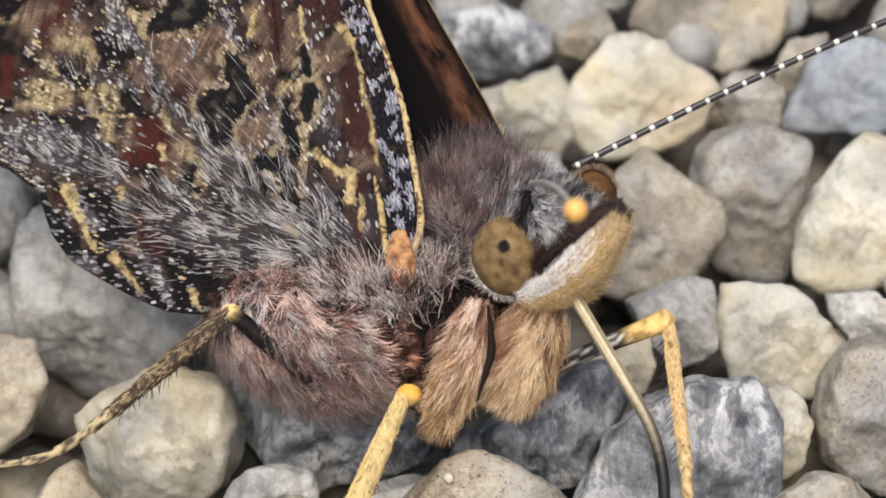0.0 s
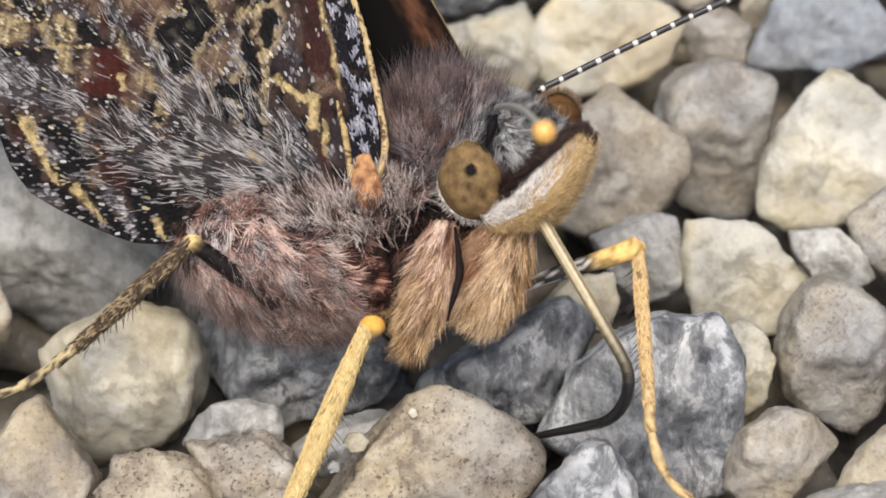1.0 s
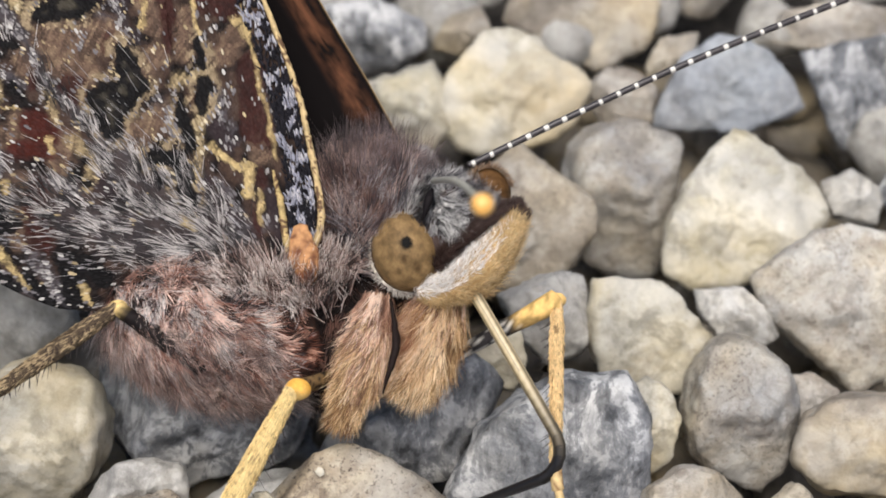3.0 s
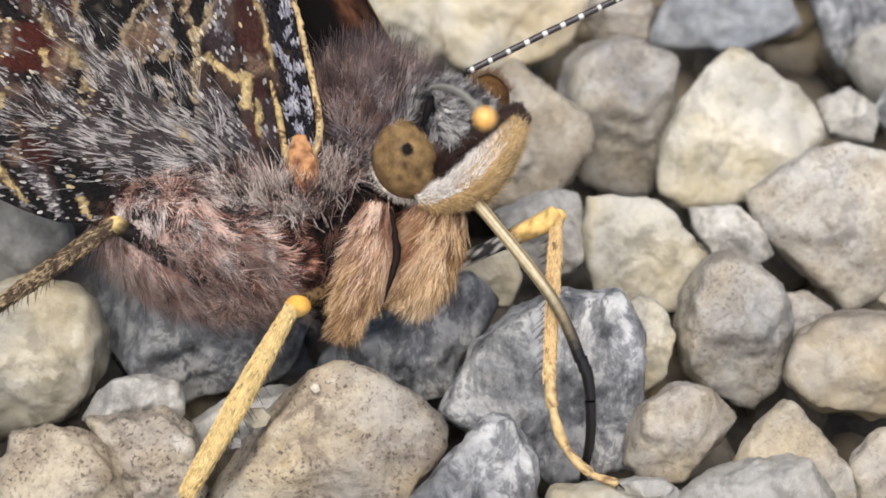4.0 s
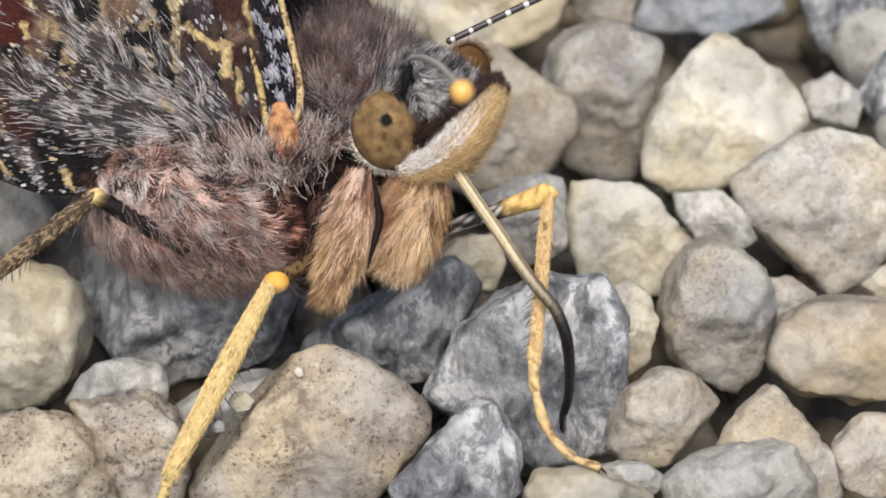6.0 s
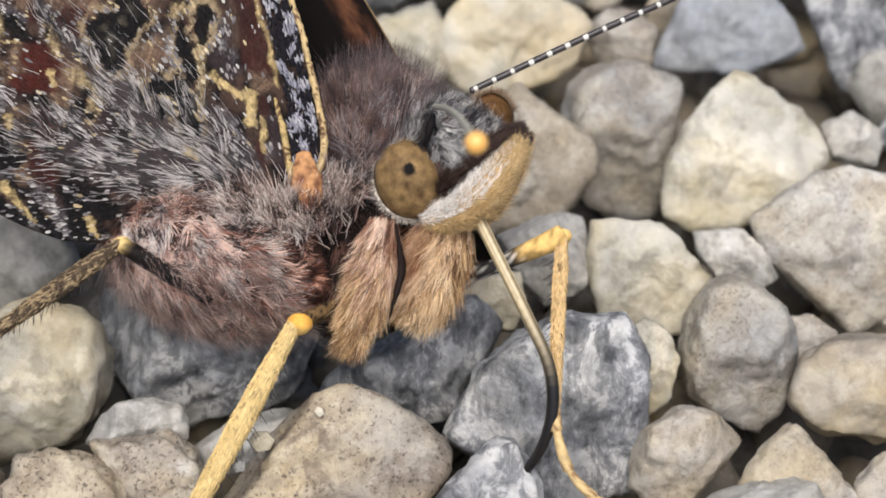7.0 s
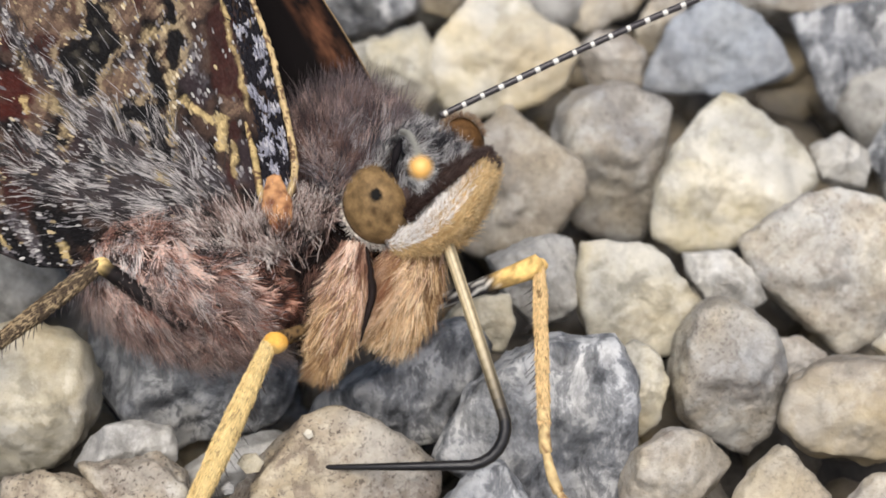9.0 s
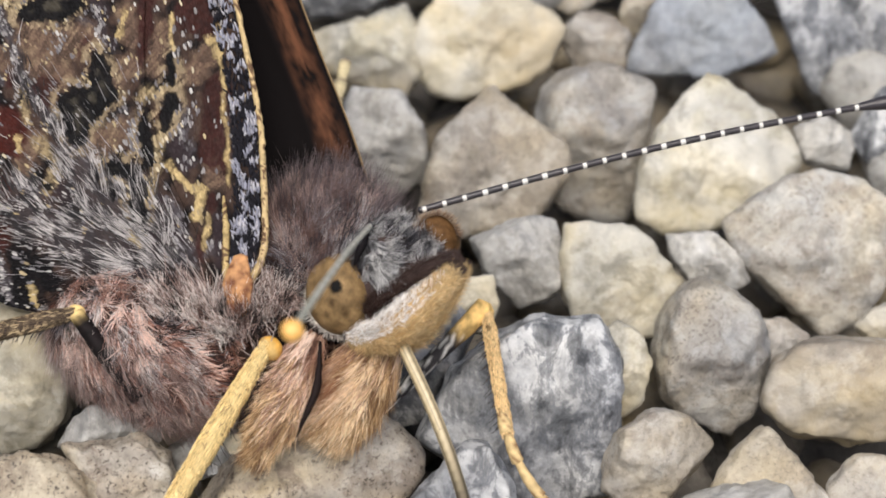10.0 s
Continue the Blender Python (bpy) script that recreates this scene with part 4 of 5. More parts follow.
# ---- stout front edge of the forewing: two straw ribs with a dark, grey-dusted channel, joined by an orange root
for name_, pts_, rad_, col_ in (("wing_rib", ((612, 330), (634, 285), (647, 248), (645, 195), (622, 80), (602, 0), (540, -165), (470, -330)), (0.13, 0.12, 0.10, 0.09, 0.08, 0.06), (0.50, 0.37, 0.19)),
                                ("wing_rib", ((604, 325), (590, 285), (582, 245), (578, 215), (570, 180), (562, 150)), (0.12, 0.11, 0.11, 0.09, 0.03), (0.42, 0.31, 0.14))):
    p_ = np.array([grid(a, b, wing_w(math.hypot(a - O_A, b - O_B), 90) + 0.08) for a, b in pts_])
    v_, f_, ring_ = tube(spline(p_, 200), rad_, 14)
    v_ = v_ + 0.03 * wave(v_, 0.15, 17)[:, None]
    n_ = 0.7 * wave(v_, 0.35, 13)[:, None] + 0.7 * wave(v_, 0.1, 14)[:, None]
    part(name_, mesh(name_, v_, f_, SKIN, np.where(n_ > 0.2, np.array((0.12, 0.07, 0.04)), np.array(col_) * (1 + 0.5 * n_))), forewing, "straw-yellow rib along the front edge")
v_, f_, ring_ = tube(spline([grid(a, b, w) for a, b, w in ((634, 366, 6.2), (626, 336, 6.55), (616, 296, 6.52), (611, 248, 6.2))], 60), (0.12, 0.30, 0.44, 0.20), 30, 2.4)
v_ = v_ + 0.03 * wave(v_, 0.3, 15)[:, None]
n_ = wave(v_, 0.3, 3)[:, None] + 0.6 * wave(v_, 0.12, 4)[:, None]
part("wing_root", mesh("wing_root", v_, f_, SKIN, lerp((0.15, 0.058, 0.03), (0.46, 0.24, 0.11), np.clip(0.1 + ring_[:, None] * 0.7 + 1.1 * n_, 0, 1))), forewing, "orange-brown root of the wing")

# grey and black dusting in the channel between the ribs
m_ = 1500
k_ = rng.random(m_)
s_ = spline([(616, 275, 0), (614, 240, 0), (609, 180, 0), (590, 75, 0), (570, -10, 0), (510, -170, 0), (440, -330, 0)], 200)[(k_ * 199).astype(int)] + rng.uniform(-1, 1, (m_, 3)) * (23, 6, 0)
c_ = grid(s_[:, 0], s_[:, 1], wing_w(np.hypot(s_[:, 0] - O_A, s_[:, 1] - O_B), 90) + 0.07)
me_ = strands(c_, np.tile((-0.25, 0.95, 0.1), (m_, 1)) + rng.normal(scale=0.25, size=(m_, 3)), np.tile((0, 0, 0.3), (m_, 1)), rng.uniform(0.12, 0.26, m_), rng.uniform(0.03, 0.055, m_),
              np.where((wave(c_, 0.42, 5) + 0.5 * wave(c_, 0.16, 6) > 0.03)[:, None], blend_colors(m_, (2, (0.25, 0.25, 0.30)), (1, (0.40, 0.39, 0.42))), blend_colors(m_, (1, (0.014, 0.013, 0.017)))), "edge_dust", SCALE)
tagged(part("edge_dust", me_, forewing, "lilac-grey scales in the channel of the front edge"), kind="stuff")

# tufts that hide the joint of wing and body
m_ = 3000
k_ = rng.random(m_)
c_ = spline([grid(*q) for q in ((480, 352, 6.1), (550, 345, 6.25), (612, 366, 6.4), (652, 344, 6.1), (672, 305, 5.7))], 200)[(k_ * 199).astype(int)] + rng.normal(scale=1, size=(m_, 3)) * (0.36, 0.30, 0.08)
w_ = np.c_[-0.55 + 0.9 * k_, 0.75 - 0.1 * k_, np.full(m_, 0.45)] + rng.normal(scale=0.22, size=(m_, 3)) + np.stack([wave(c_, 0.45, 41 + k) for k in range(3)], 1)
part("joint_fur", strands(c_, w_, np.tile((0, 0, 0.3), (m_, 1)), rng.uniform(0.4, 0.9, m_), rng.uniform(0.010, 0.016, m_),
     tuft_colors(c_, 0.3, 44, (0.1, (0.02, 0.016, 0.016)), (0.35, (0.20, 0.12, 0.10)), (0.6, (0.48, 0.36, 0.32)), (0.9, (0.74, 0.66, 0.61))), "joint_fur"), thorax, "pale and dark tufts around the wing joint")

# ---- far forewing: only its dark inner side shows
def far_wing():
    rows, across = 120, 60
    v, col = [], []
    for i in range(rows):
        s = i / (rows - 1)
        edge = spline([(806, 125), (742, 5), (655, -140), (548, -330)], rows)[i]
        rear = spline([(580, 150), (530, 20), (440, -130), (290, -330)], rows)[i]
        for j in range(across):
            k = j / (across - 1)
            a, b = lerp(edge, rear, k)
            w = 3.9 - 1.3 * s + 0.5 * k + 0.10 * math.exp(-((k - 0.34) / 0.07) ** 2)
            v.append(grid(a, b, w))
            n = noise.noise(Vector((k * 14.0, s * 9.0, 2.0))) + 0.6 * noise.noise(Vector((k * 40.0, s * 30.0, 5.0)))
            brown = max(0.0, 1 - abs(k - 0.19) / 0.16) * (0.6 + 1.0 * n)
            c = lerp((0.004, 0.003, 0.003), (0.10, 0.042, 0.022), min(1, max(0, brown)))
            col.append(lerp(c, (0.40, 0.27, 0.14), 0.75) if j < 1 else c)
    n = len(v)
    low = [p - np.array((0, 0, 0.07)) for p in v]
    f = []
    for i in range(rows - 1):
        for j in range(across - 1):
            q = [i * across + j, i * across + j + 1, (i + 1) * across + j + 1, (i + 1) * across + j]
            f += [q, [x + n for x in reversed(q)]]
    for e in ([i * across for i in range(rows)], [i * across + across - 1 for i in range(rows)], list(range(across)), [(rows - 1) * across + j for j in range(across)]):
        f += [[e[i], e[i + 1], e[i + 1] + n, e[i] + n] for i in range(len(e) - 1)]
    return part("far_forewing", mesh("far_forewing", v + low, f, WING, col + col), butterfly, "far forewing showing its blackish inner side with a brown edge")


far_wing()

# ---- head, hinged at the neck
NECK = grid(820, 270, 5.5)
head = blob("head", grid(868, 268, 5.1), (1.75, 1.75, 1.35), SKIN, (0.06, 0.04, 0.035), butterfly, "dark furry head with a white and tan face", turn=30, at_=NECK)
head, hp, hn = head


def eye_paint(spots):
    def paint(p, d):
        n = wave(d, 0.28, 4)
        c = np.array((0.175, 0.112, 0.052)) * (1 + 0.6 * n + 0.3 * wave(d, 0.1, 6))[:, None]
        # the colour darkens towards the edge of the ball
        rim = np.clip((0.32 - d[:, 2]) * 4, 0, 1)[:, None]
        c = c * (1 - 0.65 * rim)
        for x, y, r, deep in spots:
            f = np.clip((r - np.hypot(d[:, 0] - x, d[:, 1] - y)) / (0.03 if deep > 0.9 else 0.14), 0, 1)[:, None] * deep
            c = c * (1 - f) + (np.array((0.002, 0.0015, 0.001)) if deep > 0.9 else np.array((0.04, 0.022, 0.01))) * f
        return np.clip(c, 0.0015, 1)
    return paint


def sub(name, me, label=""):
    """A mesh drawn in the body's axes that belongs to the head."""
    ob = part(name, me, head, label)
    ob.location = -NECK * MM
    return ob


def head_ball(name, centre, radii, turn, paint, label, mat=EYE_SKIN, level=5, rough=0.0):
    d, f = BALL[level]
    c, s = math.cos(radians(turn)), math.sin(radians(turn))
    m = np.array([[c, -s, 0], [s, c, 0], [0, 0, 1]])
    p = (d * np.array(radii) * (1 + rough * wave(d, 0.4, 8))[:, None]) @ m.T + centre
    return sub(name, mesh(name, p, f, mat, paint(p, d)), label), p, d


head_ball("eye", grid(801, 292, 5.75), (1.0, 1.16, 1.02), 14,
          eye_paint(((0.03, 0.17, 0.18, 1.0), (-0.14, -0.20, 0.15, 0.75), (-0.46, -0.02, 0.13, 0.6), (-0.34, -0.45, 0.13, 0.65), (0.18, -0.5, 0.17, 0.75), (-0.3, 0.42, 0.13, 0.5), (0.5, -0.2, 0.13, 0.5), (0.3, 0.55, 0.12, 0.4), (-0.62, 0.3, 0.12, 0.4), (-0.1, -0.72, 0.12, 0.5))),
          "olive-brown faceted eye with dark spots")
head_ball("eye", grid(947, 184, 4.75), (0.66, 0.74, 0.74), 24, lambda p, d: eye_paint(((0.0, -0.3, 0.3, 0.4),))(p, d) * np.array((0.5, 0.4, 0.34)), "brown rounded eye on the far side")
# pale rim behind the near eye
ang_ = np.radians(np.linspace(62, 262, 60))
ce_ = grid(801, 292, 5.75)
c14, s14 = math.cos(radians(14)), math.sin(radians(14))
rim_ = np.stack([ce_[0] + 1.0 * np.cos(ang_) * c14 - 1.17 * np.sin(ang_) * s14, ce_[1] + 1.0 * np.cos(ang_) * s14 + 1.17 * np.sin(ang_) * c14, np.full(60, 5.78)], -1)
v_, f_, _ = tube(rim_, (0.03, 0.075, 0.075, 0.03), 8)
sub("eye_rim", mesh("eye_rim", v_, f_, SKIN, np.array((0.62, 0.57, 0.48)) * (1 + 0.9 * wave(v_, 0.10, 2))[:, None]), "pale scaly rim around the eye")


def head_coat(name, p, normal, n, flow, length, width, colors, label, keep=None, lift=0.6, jitter=0.3):
    ob = coat(name, p, normal, n, flow, length, width, colors, head, label, keep, lift, jitter)
    ob.location = -NECK * MM
    return ob


# crown: grey tufts between the eyes, dark beside the near antenna and above the muzzle
SLIT = grid(834, 196, 5.9), grid(826, 228, 5.9)
def crown_colors(p):
    col = tuft_colors(p, 0.3, 131, (0.15, (0.02, 0.018, 0.022)), (0.42, (0.10, 0.095, 0.11)), (0.62, (0.36, 0.35, 0.36)), (0.92, (0.60, 0.58, 0.56)))
    gap = np.minimum(*(np.hypot(p[:, 0] - q[0], p[:, 1] - q[1]) for q in SLIT))
    return col * np.clip((gap - 0.16) / 0.2, 0.06, 1)[:, None]


head_coat("crown_fur", hp, hn, 9000, lambda p: np.c_[0.5 + 0 * p[:, 0], 0.55 + 0 * p[:, 0], 0.35 + 0 * p[:, 0]], 0.40, 0.010, crown_colors,
          "grey and black tufts on top of the head", keep=lambda p, n: (n[:, 2] > -0.4) & ((p[:, 1] - NECK[1]) + 0.75 * (p[:, 0] - NECK[0]) > 0.35) & (p[:, 0] < grid(985, 200, 5.5)[0]), lift=0.7)

# a curly pale tuft between the near eye and the antenna, and fuzz over the far eye
m_ = 560
k_, j_ = rng.random(m_), rng.random(m_)
c_ = np.array([lerp(lerp(grid(846, 184, 6.55), grid(858, 262, 6.75), k), lerp(grid(880, 205, 6.6), grid(893, 250, 6.75), k), j) for k, j in zip(k_, j_)])
w_ = np.c_[0.25 + 0 * k_, -0.9 + 0 * k_, 0.35 + 0 * k_] + 1.6 * np.stack([wave(c_, 0.22, 141 + k) for k in range(3)], 1) + rng.normal(scale=0.2, size=(m_, 3))
sub("forehead_tuft", strands(c_, w_, np.c_[0.8 + 0 * k_, 0.1 + 0 * k_, 0.4 + 0 * k_], rng.uniform(0.22, 0.48, m_), rng.uniform(0.011, 0.019, m_),
    tuft_colors(c_, 0.2, 151, (0.1, (0.08, 0.075, 0.08)), (0.35, (0.42, 0.41, 0.41)), (0.7, (0.78, 0.76, 0.74))), "forehead_tuft", bend=0.9), "curly whitish-grey tuft beside the near eye")
# near-black tube added as the almond-shaped mark below the antenna
v_, f_, _ = tube(spline([grid(*q) for q in ((846, 180, 6.75), (838, 205, 6.85), (829, 236, 6.75))], 20), (0.05, 0.13, 0.10, 0.03), 12)
sub("antenna_socket", mesh("antenna_socket", v_, f_, SKIN, np.tile((0.008, 0.006, 0.007), (len(v_), 1))), "black almond-shaped mark below the antenna")
m_ = 520
t_ = rng.uniform(0.2, 3.0, m_)
c_ = grid(947, 184, 4.8) + np.c_[0.58 * np.cos(t_), 0.64 * np.sin(t_), rng.uniform(0.0, 0.5, m_)]
w_ = np.c_[0.55 * np.cos(t_) + 0.3, 0.55 * np.sin(t_), 0.35 + 0 * t_] + rng.normal(scale=0.3, size=(m_, 3))
sub("eye_fuzz", strands(c_, w_, np.tile((0, 0, 0.3), (m_, 1)), rng.uniform(0.12, 0.3, m_), rng.uniform(0.007, 0.012, m_),
    blend_colors(m_, (2, (0.30, 0.19, 0.11)), (2, (0.16, 0.10, 0.07)), (1, (0.42, 0.33, 0.24))), "eye_fuzz"), "short brown fuzz round the far eye")
# short pale hairs fringing the near eye
m_ = 420
t_ = rng.uniform(1.0, 4.9, m_)
c_ = np.c_[ce_[0] + 1.02 * np.cos(t_) * c14 - 1.18 * np.sin(t_) * s14, ce_[1] + 1.02 * np.cos(t_) * s14 + 1.18 * np.sin(t_) * c14, rng.uniform(5.6, 5.85, m_)]
w_ = c_ - ce_ + rng.normal(scale=0.45, size=(m_, 3)) + (0, 0, 0.3)
sub("eye_fringe", strands(c_, w_, np.tile((0, 0, 0.3), (m_, 1)), rng.uniform(0.1, 0.26, m_), rng.uniform(0.010, 0.018, m_),
    blend_colors(m_, (3, (0.55, 0.50, 0.44)), (2, (0.36, 0.32, 0.30)), (1, (0.18, 0.13, 0.12))), "eye_fringe"), "pale hairs fringing the near eye")

# palps: a furry muzzle that runs up to a dark point
def palp(name, points, radii, label, tip):
    path = spline([grid(*q) for q in points], 40)
    v, f, ring = tube(path, radii, 20, 1.15)
    me = mesh(name, v, f, SKIN, lerp((0.42, 0.28, 0.13) if tip < 2 else (0.03, 0.018, 0.015), (0.05, 0.03, 0.025), np.clip((ring - 0.86) * 12, 0, 1)[:, None] * min(tip, 1)))
    ob = sub(name, me, label)
    return ob, v, ring, path


_, pv, pring, ppath = palp("palp", ((826, 364, 5.9), (884, 354, 6.3), (936, 312, 6.65), (978, 258, 6.65), (1006, 218, 6.5)), (0.24, 0.44, 0.50, 0.36, 0.20), "tan and white furry palp with a dark tip", 1.0)
_, fv, fring, fpath = palp("palp", ((910, 372, 5.6), (945, 340, 5.9), (980, 285, 6.0), (1002, 240, 5.9), (1010, 216, 5.8)), (0.20, 0.36, 0.36, 0.24, 0.13), "tan furry palp on the far side", 1.0)


def palp_fur(v, path, ring, n, name, parent, white, label):
    i = rng.integers(0, len(v) - 2, n)
    root = v[i]
    j = np.clip((ring[i] * (len(path) - 1)).astype(int), 0, len(path) - 1)
    nn = root - path[j]
    nn /= np.linalg.norm(nn, axis=1)[:, None] + 1e-9
    along = np.gradient(path, axis=0)[j]
    along /= np.linalg.norm(along, axis=1)[:, None]
    root = root + rng.normal(scale=0.03, size=root.shape)
    way = along * 0.75 + nn * rng.uniform(0.3, 0.8, (n, 1)) + rng.normal(scale=0.24, size=root.shape) + 0.4 * np.stack([wave(root, 0.3, 181 + k) for k in range(3)], 1)
    side = nn @ np.array((-0.62, 0.45, 0.64))
    pale = np.clip(5.0 * side - 2.5 + 0.5 * wave(root, 0.5, 3), 0, 1)[:, None] * white * np.clip(2.5 - 2.9 * ring[i], 0, 1)[:, None]
    dark = 0 * pale
    dark = np.maximum(dark, np.clip((ring[i] - 0.9) * 12, 0, 1)[:, None]) if white >= 0 else 1 + dark
    col = blend_colors(n, (4, (0.58, 0.41, 0.20)), (2, (0.66, 0.51, 0.29)), (1, (0.40, 0.25, 0.11)))
    col = np.where(rng.random((n, 1)) < pale, blend_colors(n, (4, (0.90, 0.87, 0.84)), (1, (0.72, 0.67, 0.62))), col)
    col = np.where(rng.random((n, 1)) < dark, blend_colors(n, (1, (0.045, 0.025, 0.02))), col)
    ob = part(name, strands(root, way, -nn * 0.2, rng.uniform(0.16, 0.40, n) * (1.1 - 0.75 * ring[i]), rng.uniform(0.006, 0.011, n), col * (1.12 + 0.35 * wave(root, 0.16, 187))[:, None], name), parent, label)
    ob.location = -NECK * MM


palp_fur(pv, ppath, pring, 14000, "palp_fur", head, 1.0, "white to tan fur of the muzzle")
_, bv, bring, bpath = palp("brow", ((852, 316, 6.3), (882, 284, 6.6), (930, 246, 6.75), (976, 216, 6.6), (1004, 204, 6.4)), (0.14, 0.20, 0.22, 0.20, 0.15), "dark brown band above the muzzle", 2.0)
palp_fur(bv, bpath, bring, 2600, "brow_fur", head, -1.0, "dark brown fur above the muzzle")
palp_fur(fv, fpath, fring, 2600, "palp_fur", head, 0.0, "tan fur of the far palp")

# ---- forelegs: short brush-like legs held under the chin
def brush(points, radii, n, label, pale, sweep, reach_):
    path = spline([grid(*q) for q in points], 40)
    v, f, ring = tube(path, radii, 18, 1.2)
    ob = part("brush_leg", mesh("brush_leg", v, f, SKIN, np.tile((0.24, 0.13, 0.08), (len(v), 1))), butterfly, label)
    i = rng.integers(0, len(v) - 2, n)
    root = v[i] + rng.normal(scale=0.05, size=(n, 3))
    j = np.clip((ring[i] * 39).astype(int), 0, 39)
    nn = v[i] - path[j]
    nn /= np.linalg.norm(nn, axis=1)[:, None] + 1e-9
    along = np.gradient(path, axis=0)[j]
    along /= np.linalg.norm(along, axis=1)[:, None]
    way = along + nn * rng.uniform(0.08, 0.4, (n, 1)) + rng.normal(scale=0.16, size=(n, 3)) + 0.55 * np.stack([wave(root, 0.35, 51 + k) for k in range(3)], 1) + np.array(sweep)
    down = (-0.3, -0.95, 0.0)
    tone = np.clip(0.50 + 1.4 * lanes(root, down, 0.16, 58) + 0.8 * lanes(root, down, 0.5, 59) + rng.normal(scale=0.16, size=n), 0, 1)
    warm = np.clip(1.5 * ring[i] - 0.35 + pale + 0.5 * wave(root, 0.6, 6), 0, 1)[:, None]
    tan = hair_tones(tone, (0.0, (0.16, 0.09, 0.045)), (0.4, (0.46, 0.31, 0.16)), (0.7, (0.70, 0.53, 0.32)), (1.0, (0.88, 0.76, 0.57)))
    rose = hair_tones(tone, (0.0, (0.13, 0.07, 0.055)), (0.4, (0.43, 0.26, 0.19)), (0.7, (0.66, 0.46, 0.36)), (1.0, (0.84, 0.72, 0.64)))
    ruddy = soft(0.55 - np.hypot(root[:, 0] - grid(805, 420, 6)[0], 0.6 * (root[:, 1] - grid(805, 420, 6)[1])), 0.6)[:, None]
    col = np.where(rng.random((n, 1)) < warm, tan, rose)
    col = np.array((1.28, 1.20, 1.12)) * col * (1 - 0.7 * ruddy) + np.array((0.36, 0.16, 0.09)) * 0.7 * ruddy
    part("brush_hair", strands(root, way, -nn * 0.2, rng.uniform(*reach_, n), rng.uniform(0.008, 0.013, n), col, "brush_hair"), ob, "soft pinkish-tan hair")
    return ob


brush(((748, 372, 5.6), (738, 440, 6.0), (716, 515, 6.3), (694, 578, 6.4)), (0.30, 0.50, 0.52, 0.16), 9500, "near foreleg clothed in pinkish-tan hair", 0.2, (-0.22, 0.0, 0.05), (0.4, 0.9))
brush(((862, 376, 5.2), (846, 430, 5.5), (822, 485, 5.6), (806, 515, 5.6)), (0.66, 0.86, 0.80, 0.50), 11500, "far foreleg clothed in straw-tan hair", 0.85, (-0.10, 0.0, 0.05), (0.5, 1.15))
# near-black strip that paints the shade in the gap between the forelegs
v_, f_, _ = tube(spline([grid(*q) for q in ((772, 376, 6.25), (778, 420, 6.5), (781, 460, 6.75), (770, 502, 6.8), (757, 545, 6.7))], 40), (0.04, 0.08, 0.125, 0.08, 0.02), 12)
part("dark_crease", mesh("dark_crease", v_ + 0.03 * wave(v_, 0.2, 3)[:, None], f_, SKIN, np.tile((0.012, 0.007, 0.006), (len(v_), 1))), butterfly, "blackish strip painting the shade between the furry forelegs")
# hollow between body and foreleg: bare skin behind them, near-black with the shade painted in
_, xp, xn = blob("chest", grid(705, 430, 3.9), (1.35, 2.4, 1.5), SKIN, (0.010, 0.006, 0.005), butterfly, "chest skin between body and forelegs, darkened with the hollow's shade", turn=-16)
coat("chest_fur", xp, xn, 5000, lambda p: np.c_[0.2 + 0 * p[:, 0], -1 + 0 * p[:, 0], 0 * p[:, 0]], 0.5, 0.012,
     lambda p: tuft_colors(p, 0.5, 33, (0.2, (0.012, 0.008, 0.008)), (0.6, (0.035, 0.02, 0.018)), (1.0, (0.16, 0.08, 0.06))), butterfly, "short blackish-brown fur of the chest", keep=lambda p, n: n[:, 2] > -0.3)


# ---- walking legs: thigh and shin keyed apart, so that the feet stay put while the body sways
def spots(v, seed, base, dark, amount, size=0.16):
    n = wave(v, size, seed)[:, None] + 0.5 * wave(v, size * 0.45, seed + 3)[:, None]
    return np.where(n > amount, np.array(dark), np.array(base) * (1 + 0.35 * wave(v, 0.1, seed + 9)[:, None]))


def spines(path, radii, n, side, length, down):
    """Small dark bristles along one side of a shin."""
    k = np.linspace(0.12, 0.95, n) + rng.normal(scale=0.012, size=n)
    i = np.clip((k * (len(path) - 1)).astype(int), 0, len(path) - 1)
    r = np.interp(k, np.linspace(0, 1, len(radii)), radii)
    along = np.gradient(path, axis=0)[i]
    along /= np.linalg.norm(along, axis=1)[:, None]
    across = np.cross(along, (0, 0, 1.0)) * side
    root = path[i] + across * r[:, None] * 0.8
    way = across * 0.75 + along * down + rng.normal(scale=0.15, size=(n, 3))
    return strands(root, way, along * 0.1, length * rng.uniform(0.6, 1.2, n), np.full(n, 0.028), np.tile((0.03, 0.022, 0.02), (n, 1)), "bristle_fringe", HORN)


